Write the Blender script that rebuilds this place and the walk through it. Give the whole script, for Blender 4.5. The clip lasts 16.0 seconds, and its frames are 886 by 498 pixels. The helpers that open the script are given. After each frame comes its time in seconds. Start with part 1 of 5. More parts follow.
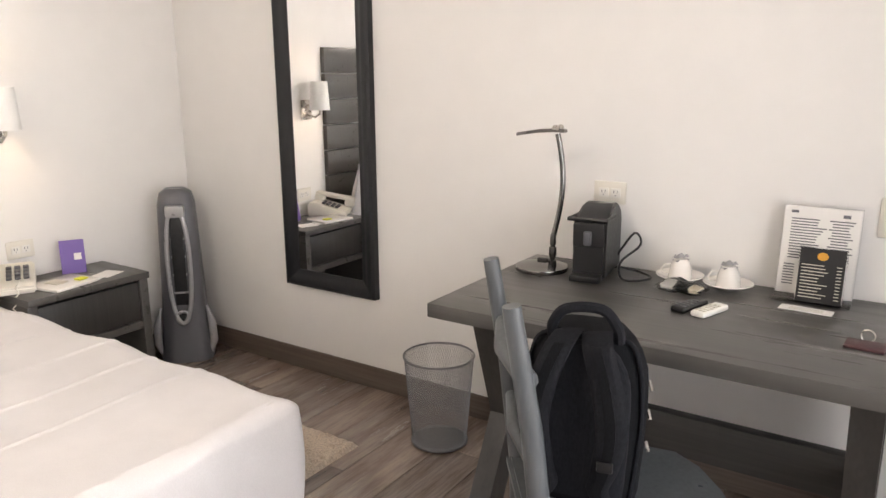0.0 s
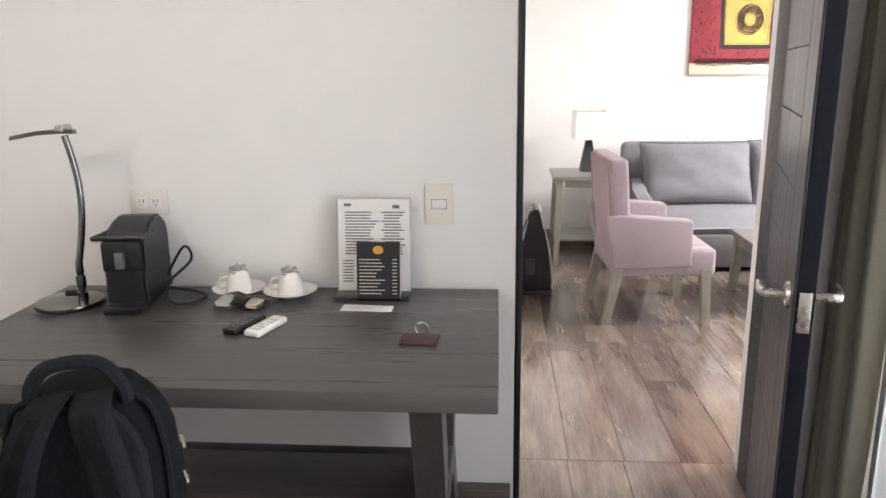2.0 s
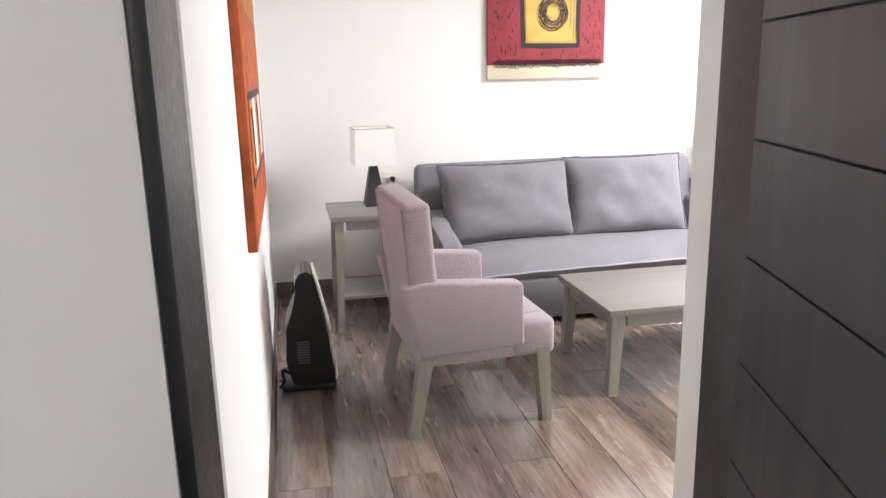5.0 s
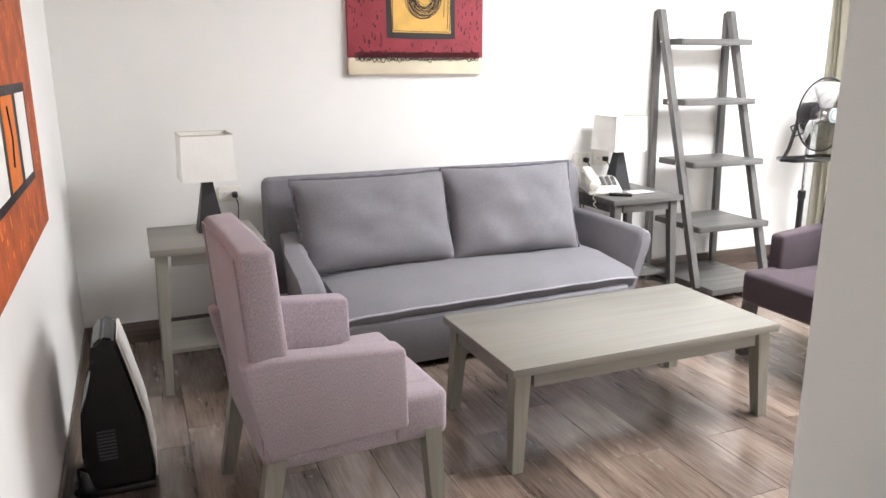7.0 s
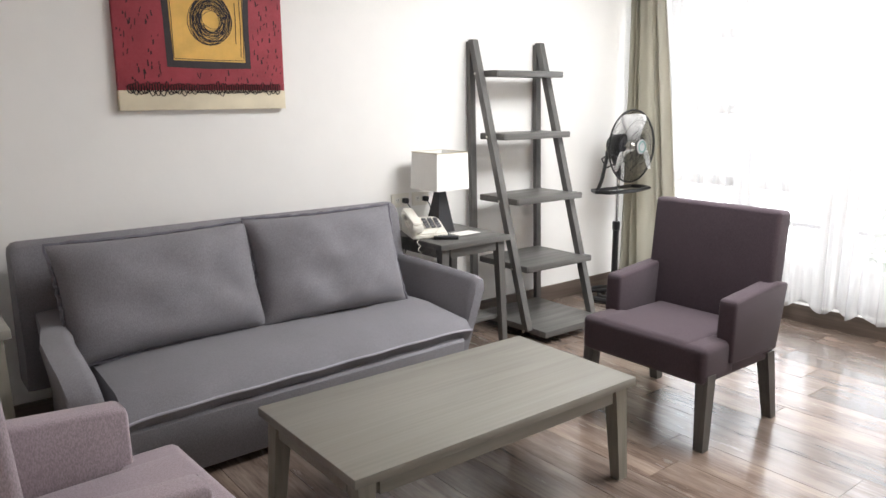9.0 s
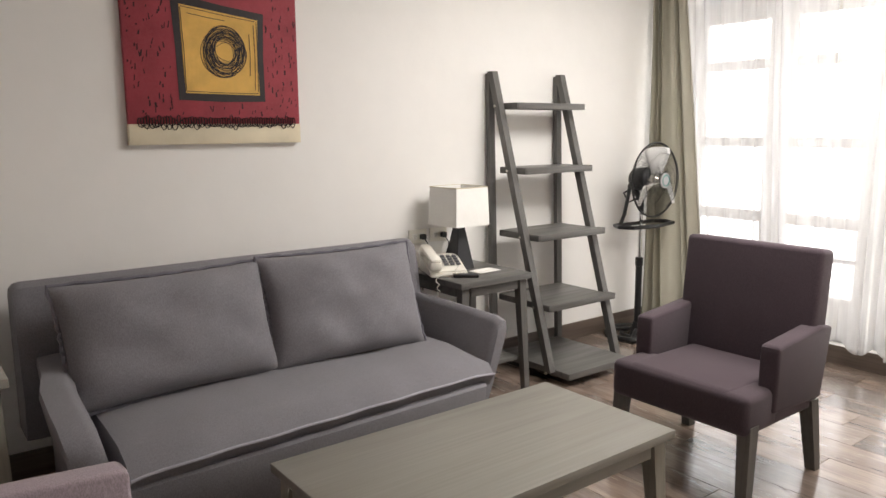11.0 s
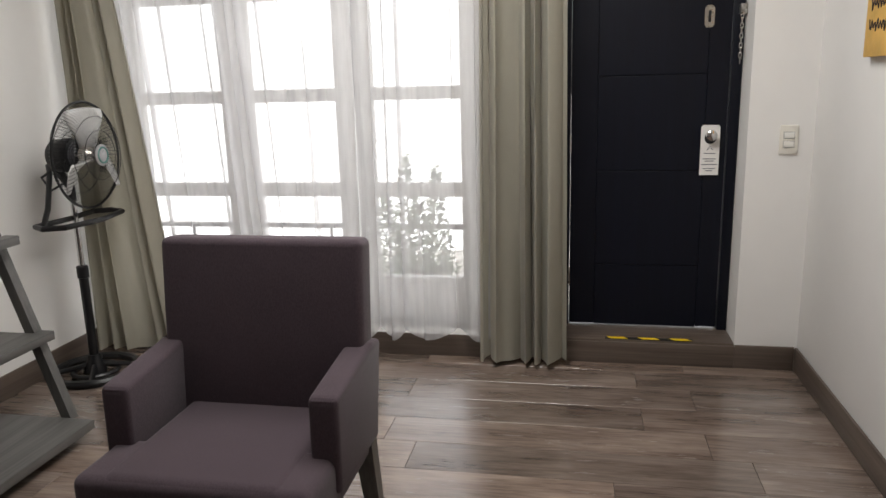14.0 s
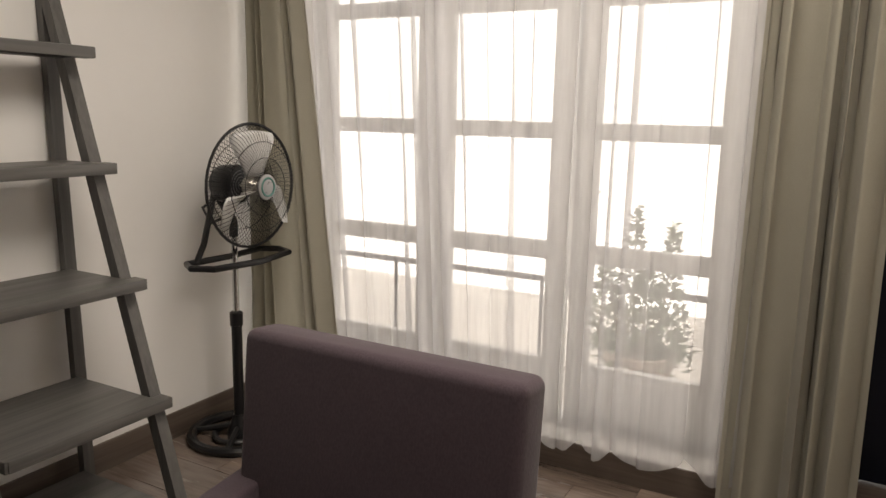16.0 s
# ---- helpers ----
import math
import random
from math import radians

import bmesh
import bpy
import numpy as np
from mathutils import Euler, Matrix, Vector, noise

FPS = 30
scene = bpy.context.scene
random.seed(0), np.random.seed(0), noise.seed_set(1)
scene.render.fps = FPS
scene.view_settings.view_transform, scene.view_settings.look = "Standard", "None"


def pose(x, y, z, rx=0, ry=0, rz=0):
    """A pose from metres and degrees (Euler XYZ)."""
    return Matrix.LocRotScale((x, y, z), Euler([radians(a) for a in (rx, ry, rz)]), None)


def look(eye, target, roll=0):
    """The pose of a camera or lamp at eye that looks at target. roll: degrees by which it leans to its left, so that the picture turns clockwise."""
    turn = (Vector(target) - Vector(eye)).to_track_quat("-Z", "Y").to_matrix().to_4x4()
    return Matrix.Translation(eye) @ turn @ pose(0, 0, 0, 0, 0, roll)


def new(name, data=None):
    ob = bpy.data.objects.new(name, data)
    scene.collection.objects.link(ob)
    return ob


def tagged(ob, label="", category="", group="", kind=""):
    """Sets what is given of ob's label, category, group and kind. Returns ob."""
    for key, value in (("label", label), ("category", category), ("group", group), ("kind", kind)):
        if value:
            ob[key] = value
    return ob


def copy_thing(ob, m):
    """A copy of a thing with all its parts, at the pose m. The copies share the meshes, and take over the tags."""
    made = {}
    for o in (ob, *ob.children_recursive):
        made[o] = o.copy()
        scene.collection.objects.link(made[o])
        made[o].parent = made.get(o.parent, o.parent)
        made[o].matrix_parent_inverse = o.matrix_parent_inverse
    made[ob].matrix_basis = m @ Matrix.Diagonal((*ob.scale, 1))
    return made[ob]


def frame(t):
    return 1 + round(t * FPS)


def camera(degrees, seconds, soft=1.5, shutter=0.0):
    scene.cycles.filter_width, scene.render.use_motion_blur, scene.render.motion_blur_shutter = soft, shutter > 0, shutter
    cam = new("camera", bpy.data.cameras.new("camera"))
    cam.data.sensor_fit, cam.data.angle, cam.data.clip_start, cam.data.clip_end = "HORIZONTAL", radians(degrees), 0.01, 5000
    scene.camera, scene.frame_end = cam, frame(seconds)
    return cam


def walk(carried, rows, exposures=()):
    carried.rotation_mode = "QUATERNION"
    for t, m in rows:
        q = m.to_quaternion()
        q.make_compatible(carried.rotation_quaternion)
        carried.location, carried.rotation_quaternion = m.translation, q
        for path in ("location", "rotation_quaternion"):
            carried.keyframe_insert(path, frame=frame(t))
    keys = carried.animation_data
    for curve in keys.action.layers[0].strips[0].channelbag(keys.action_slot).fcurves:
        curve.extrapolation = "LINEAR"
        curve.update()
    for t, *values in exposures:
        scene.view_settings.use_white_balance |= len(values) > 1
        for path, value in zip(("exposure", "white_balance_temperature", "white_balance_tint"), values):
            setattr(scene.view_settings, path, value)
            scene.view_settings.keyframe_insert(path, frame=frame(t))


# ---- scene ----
cam = camera(61.9, 16.0)
PATH = [
    (0, (0.064, -0.06, 1.418), (-1.015, 1.559, 0.953), -0.3),
    (0.5, (0.075, -0.031, 1.384), (-0.766, 1.726, 0.931), -0.1),
    (1, (0.077, 0.007, 1.393), (-0.52, 1.861, 0.94), -0.0),
    (1.5, (0.111, 0.129, 1.384), (-0.279, 2.036, 0.922), -0.5),
    (2, (0.161, 0.306, 1.377), (0.014, 2.245, 0.905), -0.7),
    (2.5, (0.102, 0.501, 1.382), (0.127, 2.444, 0.91), -0.9),
    (3, (0.115, 0.671, 1.38), (0.268, 2.609, 0.913), -1.3),
    (3.5, (0.217, 0.887, 1.385), (0.448, 2.82, 0.925), -1.4),
    (4, (0.262, 1.153, 1.372), (0.546, 3.077, 0.909), -1.5),
    (6.5, (0.51, 2.21, 1.36), (1.145, 4.048, 0.89), -0.4),
    (7, (0.535, 2.36, 1.366), (1.281, 4.152, 0.882), -0.15),
    (7.5, (0.573, 2.516, 1.356), (1.43, 4.256, 0.865), 0.3),
    (8, (0.642, 2.625, 1.36), (1.556, 4.325, 0.834), 0.7),
    (8.5, (0.678, 2.741, 1.345), (1.711, 4.388, 0.878), 0.0),
    (9, (0.712, 2.821, 1.37), (1.917, 4.364, 0.966), -0.3),
    (11.5, (0.79, 3.102, 1.387), (1.99, 4.672, 1.084), -0.4),
    (12, (0.845, 3.274, 1.419), (2.191, 4.727, 1.146), -1.0),
    (12.5, (0.997, 3.386, 1.406), (2.53, 4.633, 1.099), -1.5),
    (13, (1.245, 3.488, 1.39), (2.965, 4.444, 1.032), -1.8),
    (13.5, (1.494, 3.573, 1.373), (3.337, 4.227, 0.951), -1.9),
    (14, (1.722, 3.72, 1.324), (3.638, 4.087, 0.883), -1.5),
    (14.5, (2.006, 3.715, 1.357), (3.943, 3.979, 0.935), -0.7),
    (15, (2.229, 3.763, 1.335), (4.168, 4.066, 0.948), 0.1),
    (15.5, (2.436, 3.872, 1.336), (4.327, 4.415, 0.973), 0.7),
    (16, (2.572, 3.896, 1.334), (4.297, 4.843, 0.972), 1.2),
]
EXPOSURES = [(0.0, 2.15, 6750, 12), (1.5, 2.0, 6500, 11), (2.5, 1.82, 6250, 10), (3.5, 1.7, 6250, 10), (4.0, 1.68, 6250, 10), (6.5, 1.35, 6250, 10), (7.0, 1.22, 6250, 10), (8.5, 0.7, 6300, 10), (9.0, 0.45, 6350, 9), (11.5, 0.0, 6900, 11), (12.5, -0.3, 6700, 9), (13.5, -0.66, 6600, 9), (14.5, -0.8, 6750, 11), (15.5, -1.0, 7400, 13), (16.0, -0.95, 7600, 13)]
walk(cam, [(t, look(eye, target, roll)) for t, eye, target, roll in PATH], EXPOSURES)

# ---- world and lights ----
world = bpy.data.worlds.new("hazy_sky")
scene.world = world
world.use_nodes = True
wn = world.node_tree
sky = wn.nodes.new("ShaderNodeTexSky")
sky.sky_type = 'NISHITA'
sky.sun_disc = False
sky.sun_elevation, sky.sun_rotation = radians(71), radians(6)
sky.air_density, sky.dust_density = 1.0, 4.0
wn.links.new(sky.outputs[0], wn.nodes["Background"].inputs[0])
wn.nodes["Background"].inputs[1].default_value = 0.12


def lamp(name, kind, m, energy, color, **settings):
    data = bpy.data.lights.new(name, kind)
    data.energy, data.color = energy, color
    if kind == 'AREA':
        data.shape, data.size, data.size_y = 'RECTANGLE', settings["w"], settings["h"]
    elif kind == 'SUN':
        data.angle = settings["angle"]
    else:
        data.shadow_soft_size = settings["r"]
    ob = new(name, data)
    ob.matrix_world = m
    return ob


lamp("hazy_sun", 'SUN', look((8, 15, 30), (7, 5, 0)), 3.0, (1.0, 0.96, 0.9), angle=radians(6))
# sky light that reaches the two window openings
lamp("sky_window_living", 'AREA', look((9.6, 6.2, 2.3), (5.2, 6.2, 2.3)), 900, (0.97, 0.98, 1.0), w=11.5, h=6.2)
lamp("sky_window_bedroom", 'AREA', look((2.6, 0.3, 1.6), (1.2, 0.3, 1.4)), 37, (0.96, 0.97, 1.0), w=3.4, h=2.4)
# soft fill added under the living room ceiling, where no fitting is known
lamp("living_fill_panel", 'AREA', look((3.8, 4.2, 2.585), (3.8, 4.2, 0)), 84, (1.0, 0.99, 0.98), w=1.2, h=1.2)
lamp("bedside_bulb", 'POINT', pose(-3.08, 1.47, 1.27), 0.4, (1.0, 0.76, 0.52), r=0.05)
# unseen warm bulb, added to brighten the bedroom from above
lamp("unseen_bedroom_bulb", 'POINT', pose(-1.4, -0.3, 2.3), 12.5, (1.0, 0.9, 0.8), r=0.12)

# ---- materials ----
def rgb(h):
    """sRGB hex to linear."""
    c = [int(h[i:i + 2], 16) / 255 for i in (0, 2, 4)]
    return tuple(x / 12.92 if x <= 0.04045 else ((x + 0.055) / 1.055) ** 2.4 for x in c) + (1.0,)


def shade(c, k):
    return (min(c[0] * k, 1), min(c[1] * k, 1), min(c[2] * k, 1), 1.0)


def base(name):
    mat = bpy.data.materials.new(name)
    mat.use_nodes = True
    nt = mat.node_tree
    return mat, nt, nt.nodes["Principled BSDF"]


def node(nt, kind, **inputs):
    n = nt.nodes.new(kind)
    for key, value in inputs.items():
        n.inputs[key.replace("_", " ")].default_value = value
    return n


def coords(nt, scale, space="Object"):
    tc = nt.nodes.new("ShaderNodeTexCoord")
    mp = nt.nodes.new("ShaderNodeMapping")
    mp.inputs["Scale"].default_value = scale
    nt.links.new(tc.outputs[space], mp.inputs["Vector"])
    return mp.outputs["Vector"]


def ramp(nt, fac, stops):
    r = nt.nodes.new("ShaderNodeValToRGB")
    el = r.color_ramp.elements
    while len(el) < len(stops):
        el.new(0.5)
    for e, (p, c) in zip(el, stops):
        e.position, e.color = p, c
    nt.links.new(fac, r.inputs[0])
    return r.outputs[0]


def mixc(nt, fac, a, b, mode='MIX'):
    m = nt.nodes.new("ShaderNodeMix")
    m.data_type, m.blend_type = 'RGBA', mode
    for sock, v in ((m.inputs[0], fac), (m.inputs[6], a), (m.inputs[7], b)):
        if isinstance(v, (float, int, tuple)):
            sock.default_value = v
        else:
            nt.links.new(v, sock)
    return m.outputs[2]


def bump(nt, bsdf, height, strength, dist):
    b = nt.nodes.new("ShaderNodeBump")
    b.inputs["Strength"].default_value, b.inputs["Distance"].default_value = strength, dist
    nt.links.new(height, b.inputs["Height"])
    nt.links.new(b.outputs[0], bsdf.inputs["Normal"])


def noise_out(nt, vec, scale, detail=4.0, rough=0.55):
    n = node(nt, "ShaderNodeTexNoise", Scale=scale, Detail=detail, Roughness=rough)
    nt.links.new(vec, n.inputs["Vector"])
    return n.outputs["Fac"]


def paint(name, color, rough=0.55, spread=0.06, scale=3.0, grain=60.0, relief=0.15, metal=0.0, spec=0.5):
    """Painted, plastic or metal surface with faint mottling and fine relief."""
    mat, nt, b = base(name)
    v = coords(nt, (1, 1, 1))
    big = noise_out(nt, v, scale)
    col = ramp(nt, big, [(0.3, shade(color, 1 - spread)), (0.7, shade(color, 1 + spread))])
    nt.links.new(col, b.inputs["Base Color"])
    fine = noise_out(nt, v, grain, 3.0)
    rr = ramp(nt, fine, [(0.3, (rough * 0.88,) * 3 + (1,)), (0.7, (min(rough * 1.12, 1),) * 3 + (1,))])
    nt.links.new(rr, b.inputs["Roughness"])
    b.inputs["Metallic"].default_value = metal
    b.inputs["Specular IOR Level"].default_value = spec
    if relief:
        bump(nt, b, fine, relief, 0.002)
    return mat


def plaster(name, color):
    mat, nt, b = base(name)
    v = coords(nt, (1, 1, 1))
    big = noise_out(nt, v, 0.9, 3.0)
    mid = noise_out(nt, v, 7.0, 5.0)
    c = ramp(nt, big, [(0.3, shade(color, 0.965)), (0.7, color)])
    c = mixc(nt, 0.35, c, ramp(nt, mid, [(0.35, shade(color, 0.95)), (0.65, color)]))
    nt.links.new(c, b.inputs["Base Color"])
    b.inputs["Roughness"].default_value = 0.75
    b.inputs["Specular IOR Level"].default_value = 0.25
    bump(nt, b, mid, 0.35, 0.005)
    return mat


def wood(name, dark, light, axis=0, rough=0.45, scale=1.0, bumpy=0.12, coat=0.0):
    """Stained wood, grain along one axis of the object."""
    mat, nt, b = base(name)
    s = [14 * scale] * 3
    s[axis] = 0.8 * scale
    v = coords(nt, s)
    g = noise_out(nt, v, 1.6, 8.0, 0.62)
    s2 = [90 * scale] * 3
    s2[axis] = 2.2 * scale
    f = noise_out(nt, coords(nt, s2), 1.0, 4.0)
    c = ramp(nt, g, [(0.25, dark), (0.72, light)])
    c = mixc(nt, 0.4, c, ramp(nt, f, [(0.35, dark), (0.62, light)]))
    nt.links.new(c, b.inputs["Base Color"])
    rr = ramp(nt, g, [(0.3, (rough * 1.15,) * 3 + (1,)), (0.7, (rough * 0.85,) * 3 + (1,))])
    nt.links.new(rr, b.inputs["Roughness"])
    b.inputs["Coat Weight"].default_value = coat
    bump(nt, b, f, bumpy, 0.002)
    return mat


def fabric(name, color, fleck=0.25, weave=420.0, relief=0.35, sheen=0.15):
    mat, nt, b = base(name)
    v = coords(nt, (1, 1, 1))
    w = noise_out(nt, coords(nt, (1.0, 1.0, 0.45)), weave, 2.0)
    big = noise_out(nt, v, 5.0, 3.0)
    c = ramp(nt, w, [(0.35, shade(color, 1 - fleck)), (0.65, shade(color, 1 + fleck))])
    c = mixc(nt, 0.3, c, ramp(nt, big, [(0.3, shade(color, 0.82)), (0.7, shade(color, 1.12))]))
    nt.links.new(c, b.inputs["Base Color"])
    b.inputs["Roughness"].default_value = 0.9
    b.inputs["Specular IOR Level"].default_value = 0.15
    b.inputs["Sheen Weight"].default_value = sheen
    bump(nt, b, w, relief, 0.0015)
    return mat


def plank_material(name):
    """Wood-look porcelain plank: each plank shifts its own figure and tone."""
    mat, nt, b = base(name)
    oi = nt.nodes.new("ShaderNodeObjectInfo")
    tc = nt.nodes.new("ShaderNodeTexCoord")
    off = nt.nodes.new("ShaderNodeVectorMath")
    off.operation = 'MULTIPLY_ADD'
    comb = nt.nodes.new("ShaderNodeCombineXYZ")
    for i in range(3):
        nt.links.new(oi.outputs["Random"], comb.inputs[i])
    nt.links.new(comb.outputs[0], off.inputs[0])
    off.inputs[1].default_value = (37.0, 91.0, 13.0)
    nt.links.new(tc.outputs["Object"], off.inputs[2])

    def stretched(s):
        mp = nt.nodes.new("ShaderNodeMapping")
        mp.inputs["Scale"].default_value = s
        nt.links.new(off.outputs[0], mp.inputs["Vector"])
        return mp.outputs[0]
    g = noise_out(nt, stretched((11, 1.9, 1)), 1.5, 9.0, 0.7)
    f = noise_out(nt, stretched((95, 6.5, 1)), 1.0, 6.0, 0.65)
    blot = noise_out(nt, stretched((9.0, 1.7, 1)), 1.2, 4.0)
    c = ramp(nt, g, [(0.25, rgb("483b33")), (0.42, rgb("76665c")), (0.6, rgb("948479")), (0.8, rgb("ab9d92"))])
    c = mixc(nt, 0.5, c, ramp(nt, f, [(0.36, rgb("3f342d")), (0.58, rgb("9d8e83"))]))
    c = mixc(nt, 0.42, c, ramp(nt, blot, [(0.38, rgb("584a42")), (0.5, rgb("85776d")), (0.62, rgb("ab9d92"))]))
    tone = ramp(nt, oi.outputs["Random"], [(0.0, (0.55, 0.53, 0.52, 1)), (0.35, (0.78, 0.76, 0.76, 1)), (0.7, (0.86, 0.81, 0.78, 1)), (1.0, (0.98, 0.93, 0.9, 1))])
    c = mixc(nt, 1.0, c, tone, 'MULTIPLY')
    nt.links.new(c, b.inputs["Base Color"])
    rr = ramp(nt, g, [(0.3, (0.3, 0.3, 0.3, 1)), (0.7, (0.17, 0.17, 0.17, 1))])
    nt.links.new(rr, b.inputs["Roughness"])
    b.inputs["Coat Weight"].default_value = 0.7
    b.inputs["Coat Roughness"].default_value = 0.16
    b.inputs["Coat IOR"].default_value = 1.6
    bump(nt, b, f, 0.12, 0.0015)
    return mat


def sheer_material(name, color, clear):
    mat = bpy.data.materials.new(name)
    mat.use_nodes = True
    nt = mat.node_tree
    nt.nodes.clear()
    out = nt.nodes.new("ShaderNodeOutputMaterial")
    tr = nt.nodes.new("ShaderNodeBsdfTransparent")
    tl = nt.nodes.new("ShaderNodeBsdfTranslucent")
    df = nt.nodes.new("ShaderNodeBsdfDiffuse")
    tl.inputs[0].default_value = df.inputs[0].default_value = color
    m1, m2 = nt.nodes.new("ShaderNodeMixShader"), nt.nodes.new("ShaderNodeMixShader")
    m1.inputs[0].default_value = 0.4
    nt.links.new(tl.outputs[0], m1.inputs[1])
    nt.links.new(df.outputs[0], m1.inputs[2])
    w = noise_out(nt, coords(nt, (6, 6, 0.6)), 4.0, 3.0)
    fac = ramp(nt, w, [(0.3, (1 - clear - 0.06,) * 3 + (1,)), (0.7, (1 - clear + 0.06,) * 3 + (1,))])
    nt.links.new(fac, m2.inputs[0])
    nt.links.new(tr.outputs[0], m2.inputs[1])
    nt.links.new(m1.outputs[0], m2.inputs[2])
    nt.links.new(m2.outputs[0], out.inputs[0])
    return mat


def glass_material(name, tint=(1, 1, 1, 1), rough=0.0):
    mat, nt, b = base(name)
    b.inputs["Base Color"].default_value = tint
    b.inputs["Transmission Weight"].default_value = 1.0
    b.inputs["Roughness"].default_value = rough
    b.inputs["IOR"].default_value = 1.45
    return mat


M = {}
M["wall"] = plaster("wall_plaster", rgb("ebe9e6"))
M["ceiling"] = plaster("ceiling_plaster", rgb("eeedeb"))
M["grout"] = paint("grout", rgb("766c65"), 0.9, 0.1)
M["plank"] = plank_material("wood_look_plank")
M["skirt"] = wood("skirting_tile", rgb("463b34"), rgb("6a5e55"), 0, 0.4)
M["skirt_y"] = wood("skirting_tile_y", rgb("463b34"), rgb("6a5e55"), 1, 0.4)
M["navy"] = wood("navy_door_paint", rgb("070914"), rgb("0b0f1c"), 2, 0.45, 1.0, 0.03)
# lighter copy of the door navy, with the window's reflection in its colour
M["navy_lit"] = wood("navy_door_lit", rgb("20212a"), rgb("2b2c36"), 2, 0.36, 1.0, 0.03)
M["black_frame"] = paint("black_frame", rgb("111216"), 0.4, 0.1, relief=0.0)
M["grey_wood"] = wood("grey_stain", rgb("4b4a48"), rgb("676562"), 0, 0.42)
M["grey_wood_z"] = wood("grey_stain_z", rgb("4b4a48"), rgb("676562"), 2, 0.45)
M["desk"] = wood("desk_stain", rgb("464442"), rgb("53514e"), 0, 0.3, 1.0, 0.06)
# same desk stain, darkened: the shade under the top is in the colour
M["desk_z_shaded"] = wood("desk_stain_z_shaded", rgb("2b2a29"), rgb("3d3b39"), 2, 0.4)
M["desk_shaded"] = wood("desk_stain_shaded", rgb("2b2a29"), rgb("3d3b39"), 0, 0.4)
M["taupe_wood"] = wood("taupe_stain", rgb("7a7770"), rgb("88857d"), 0, 0.38, 1.0, 0.08)
M["taupe_wood_z"] = wood("taupe_stain_z", rgb("77746b"), rgb("918d82"), 2, 0.45)
M["sofa"] = fabric("sofa_linen", rgb("7a787d"), 0.18, 320)
M["sofa_seam"] = fabric("sofa_seam", rgb("6a6870"), 0.2)
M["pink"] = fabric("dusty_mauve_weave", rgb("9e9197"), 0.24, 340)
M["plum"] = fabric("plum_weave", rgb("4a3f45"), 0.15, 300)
M["khaki"] = fabric("khaki_curtain", rgb("a19d90"), 0.08, 500, 0.2)
kn = M["khaki"].node_tree
glow = kn.nodes.new("ShaderNodeBsdfTranslucent")
glow.inputs[0].default_value = rgb("b9b3a2")
through_mix = kn.nodes.new("ShaderNodeMixShader")
through_mix.inputs[0].default_value = 0.3
kn.links.new(kn.nodes["Principled BSDF"].outputs[0], through_mix.inputs[1])
kn.links.new(glow.outputs[0], through_mix.inputs[2])
kn.links.new(through_mix.outputs[0], kn.nodes["Material Output"].inputs[0])
M["sheer"] = sheer_material("sheer_voile", (0.74, 0.73, 0.73, 1), 0.46)
M["linen"] = fabric("white_bedding", rgb("dad7d7"), 0.04, 380, 0.15)
M["shag"] = fabric("beige_shag", rgb("b3a493"), 0.35, 120, 1.0)
M["white_frame"] = paint("window_paint", rgb("d9d8d4"), 0.45)
M["white_plastic"] = paint("white_plastic", rgb("e4e2dc"), 0.35, 0.03, relief=0.03)
M["cream_plastic"] = paint("cream_plastic", rgb("e0dcd2"), 0.35, 0.03, relief=0.03)
M["black_plastic"] = paint("black_plastic", rgb("151517"), 0.35, 0.1, relief=0.05)
M["black_matte"] = paint("black_matte", rgb("121214"), 0.6, 0.15)
M["grey_plastic"] = paint("grey_plastic", rgb("5c5c60"), 0.35, 0.06, relief=0.05)
M["silver_plastic"] = paint("silver_plastic", rgb("a2a1a2"), 0.3, 0.04, metal=0.35, relief=0.0)
M["chrome"] = paint("chrome", rgb("d4d4d4"), 0.08, 0.02, metal=1.0, relief=0.0)
M["steel"] = paint("brushed_steel", rgb("bdb9b2"), 0.28, 0.05, metal=1.0, relief=0.05)
M["alu"] = paint("aluminium_blade", rgb("e0e0df"), 0.3, 0.03, metal=0.15, relief=0.0)
M["dark_chrome"] = paint("dark_chrome", rgb("7d7b79"), 0.1, 0.02, metal=1.0, relief=0.0)
# paler than the sofa linen: light along the seat edge is coloured in
M["piping"] = fabric("sofa_piping_lit", rgb("9c9aa2"), 0.1)
M["mirror"] = paint("mirror_glass", rgb("f2f2f2"), 0.01, 0.0, metal=1.0, relief=0.0)
M["shade"] = fabric("lampshade_linen", rgb("efeeea"), 0.05, 400, 0.15)
M["shade_in"] = fabric("lampshade_lining", rgb("c8bfa8"), 0.05)
M["charcoal"] = paint("charcoal_base", rgb("222226"), 0.5, 0.12)
M["nylon"] = fabric("black_nylon", rgb("121316"), 0.3, 300, 0.5, 0.0)
M["nylon_b"] = fabric("black_nylon_soft", rgb("1d1e22"), 0.25, 200, 0.6, 0.0)
M["chair_paint"] = wood("chair_grey_paint", rgb("4a4e51"), rgb("5d6164"), 2, 0.32)
M["porcelain"] = paint("porcelain", rgb("eeeae4"), 0.12, 0.02, relief=0.0)
M["paper"] = paint("paper", rgb("e9e6e2"), 0.7, 0.02)
M["ink"] = paint("ink", rgb("707074"), 0.8, 0.05)
M["ink_light"] = paint("ink_light", rgb("c9c4b8"), 0.8, 0.05)
M["card_black"] = paint("card_black", rgb("1d1c1e"), 0.5, 0.08)
M["gold"] = paint("gold_print", rgb("d59a35"), 0.5, 0.1)
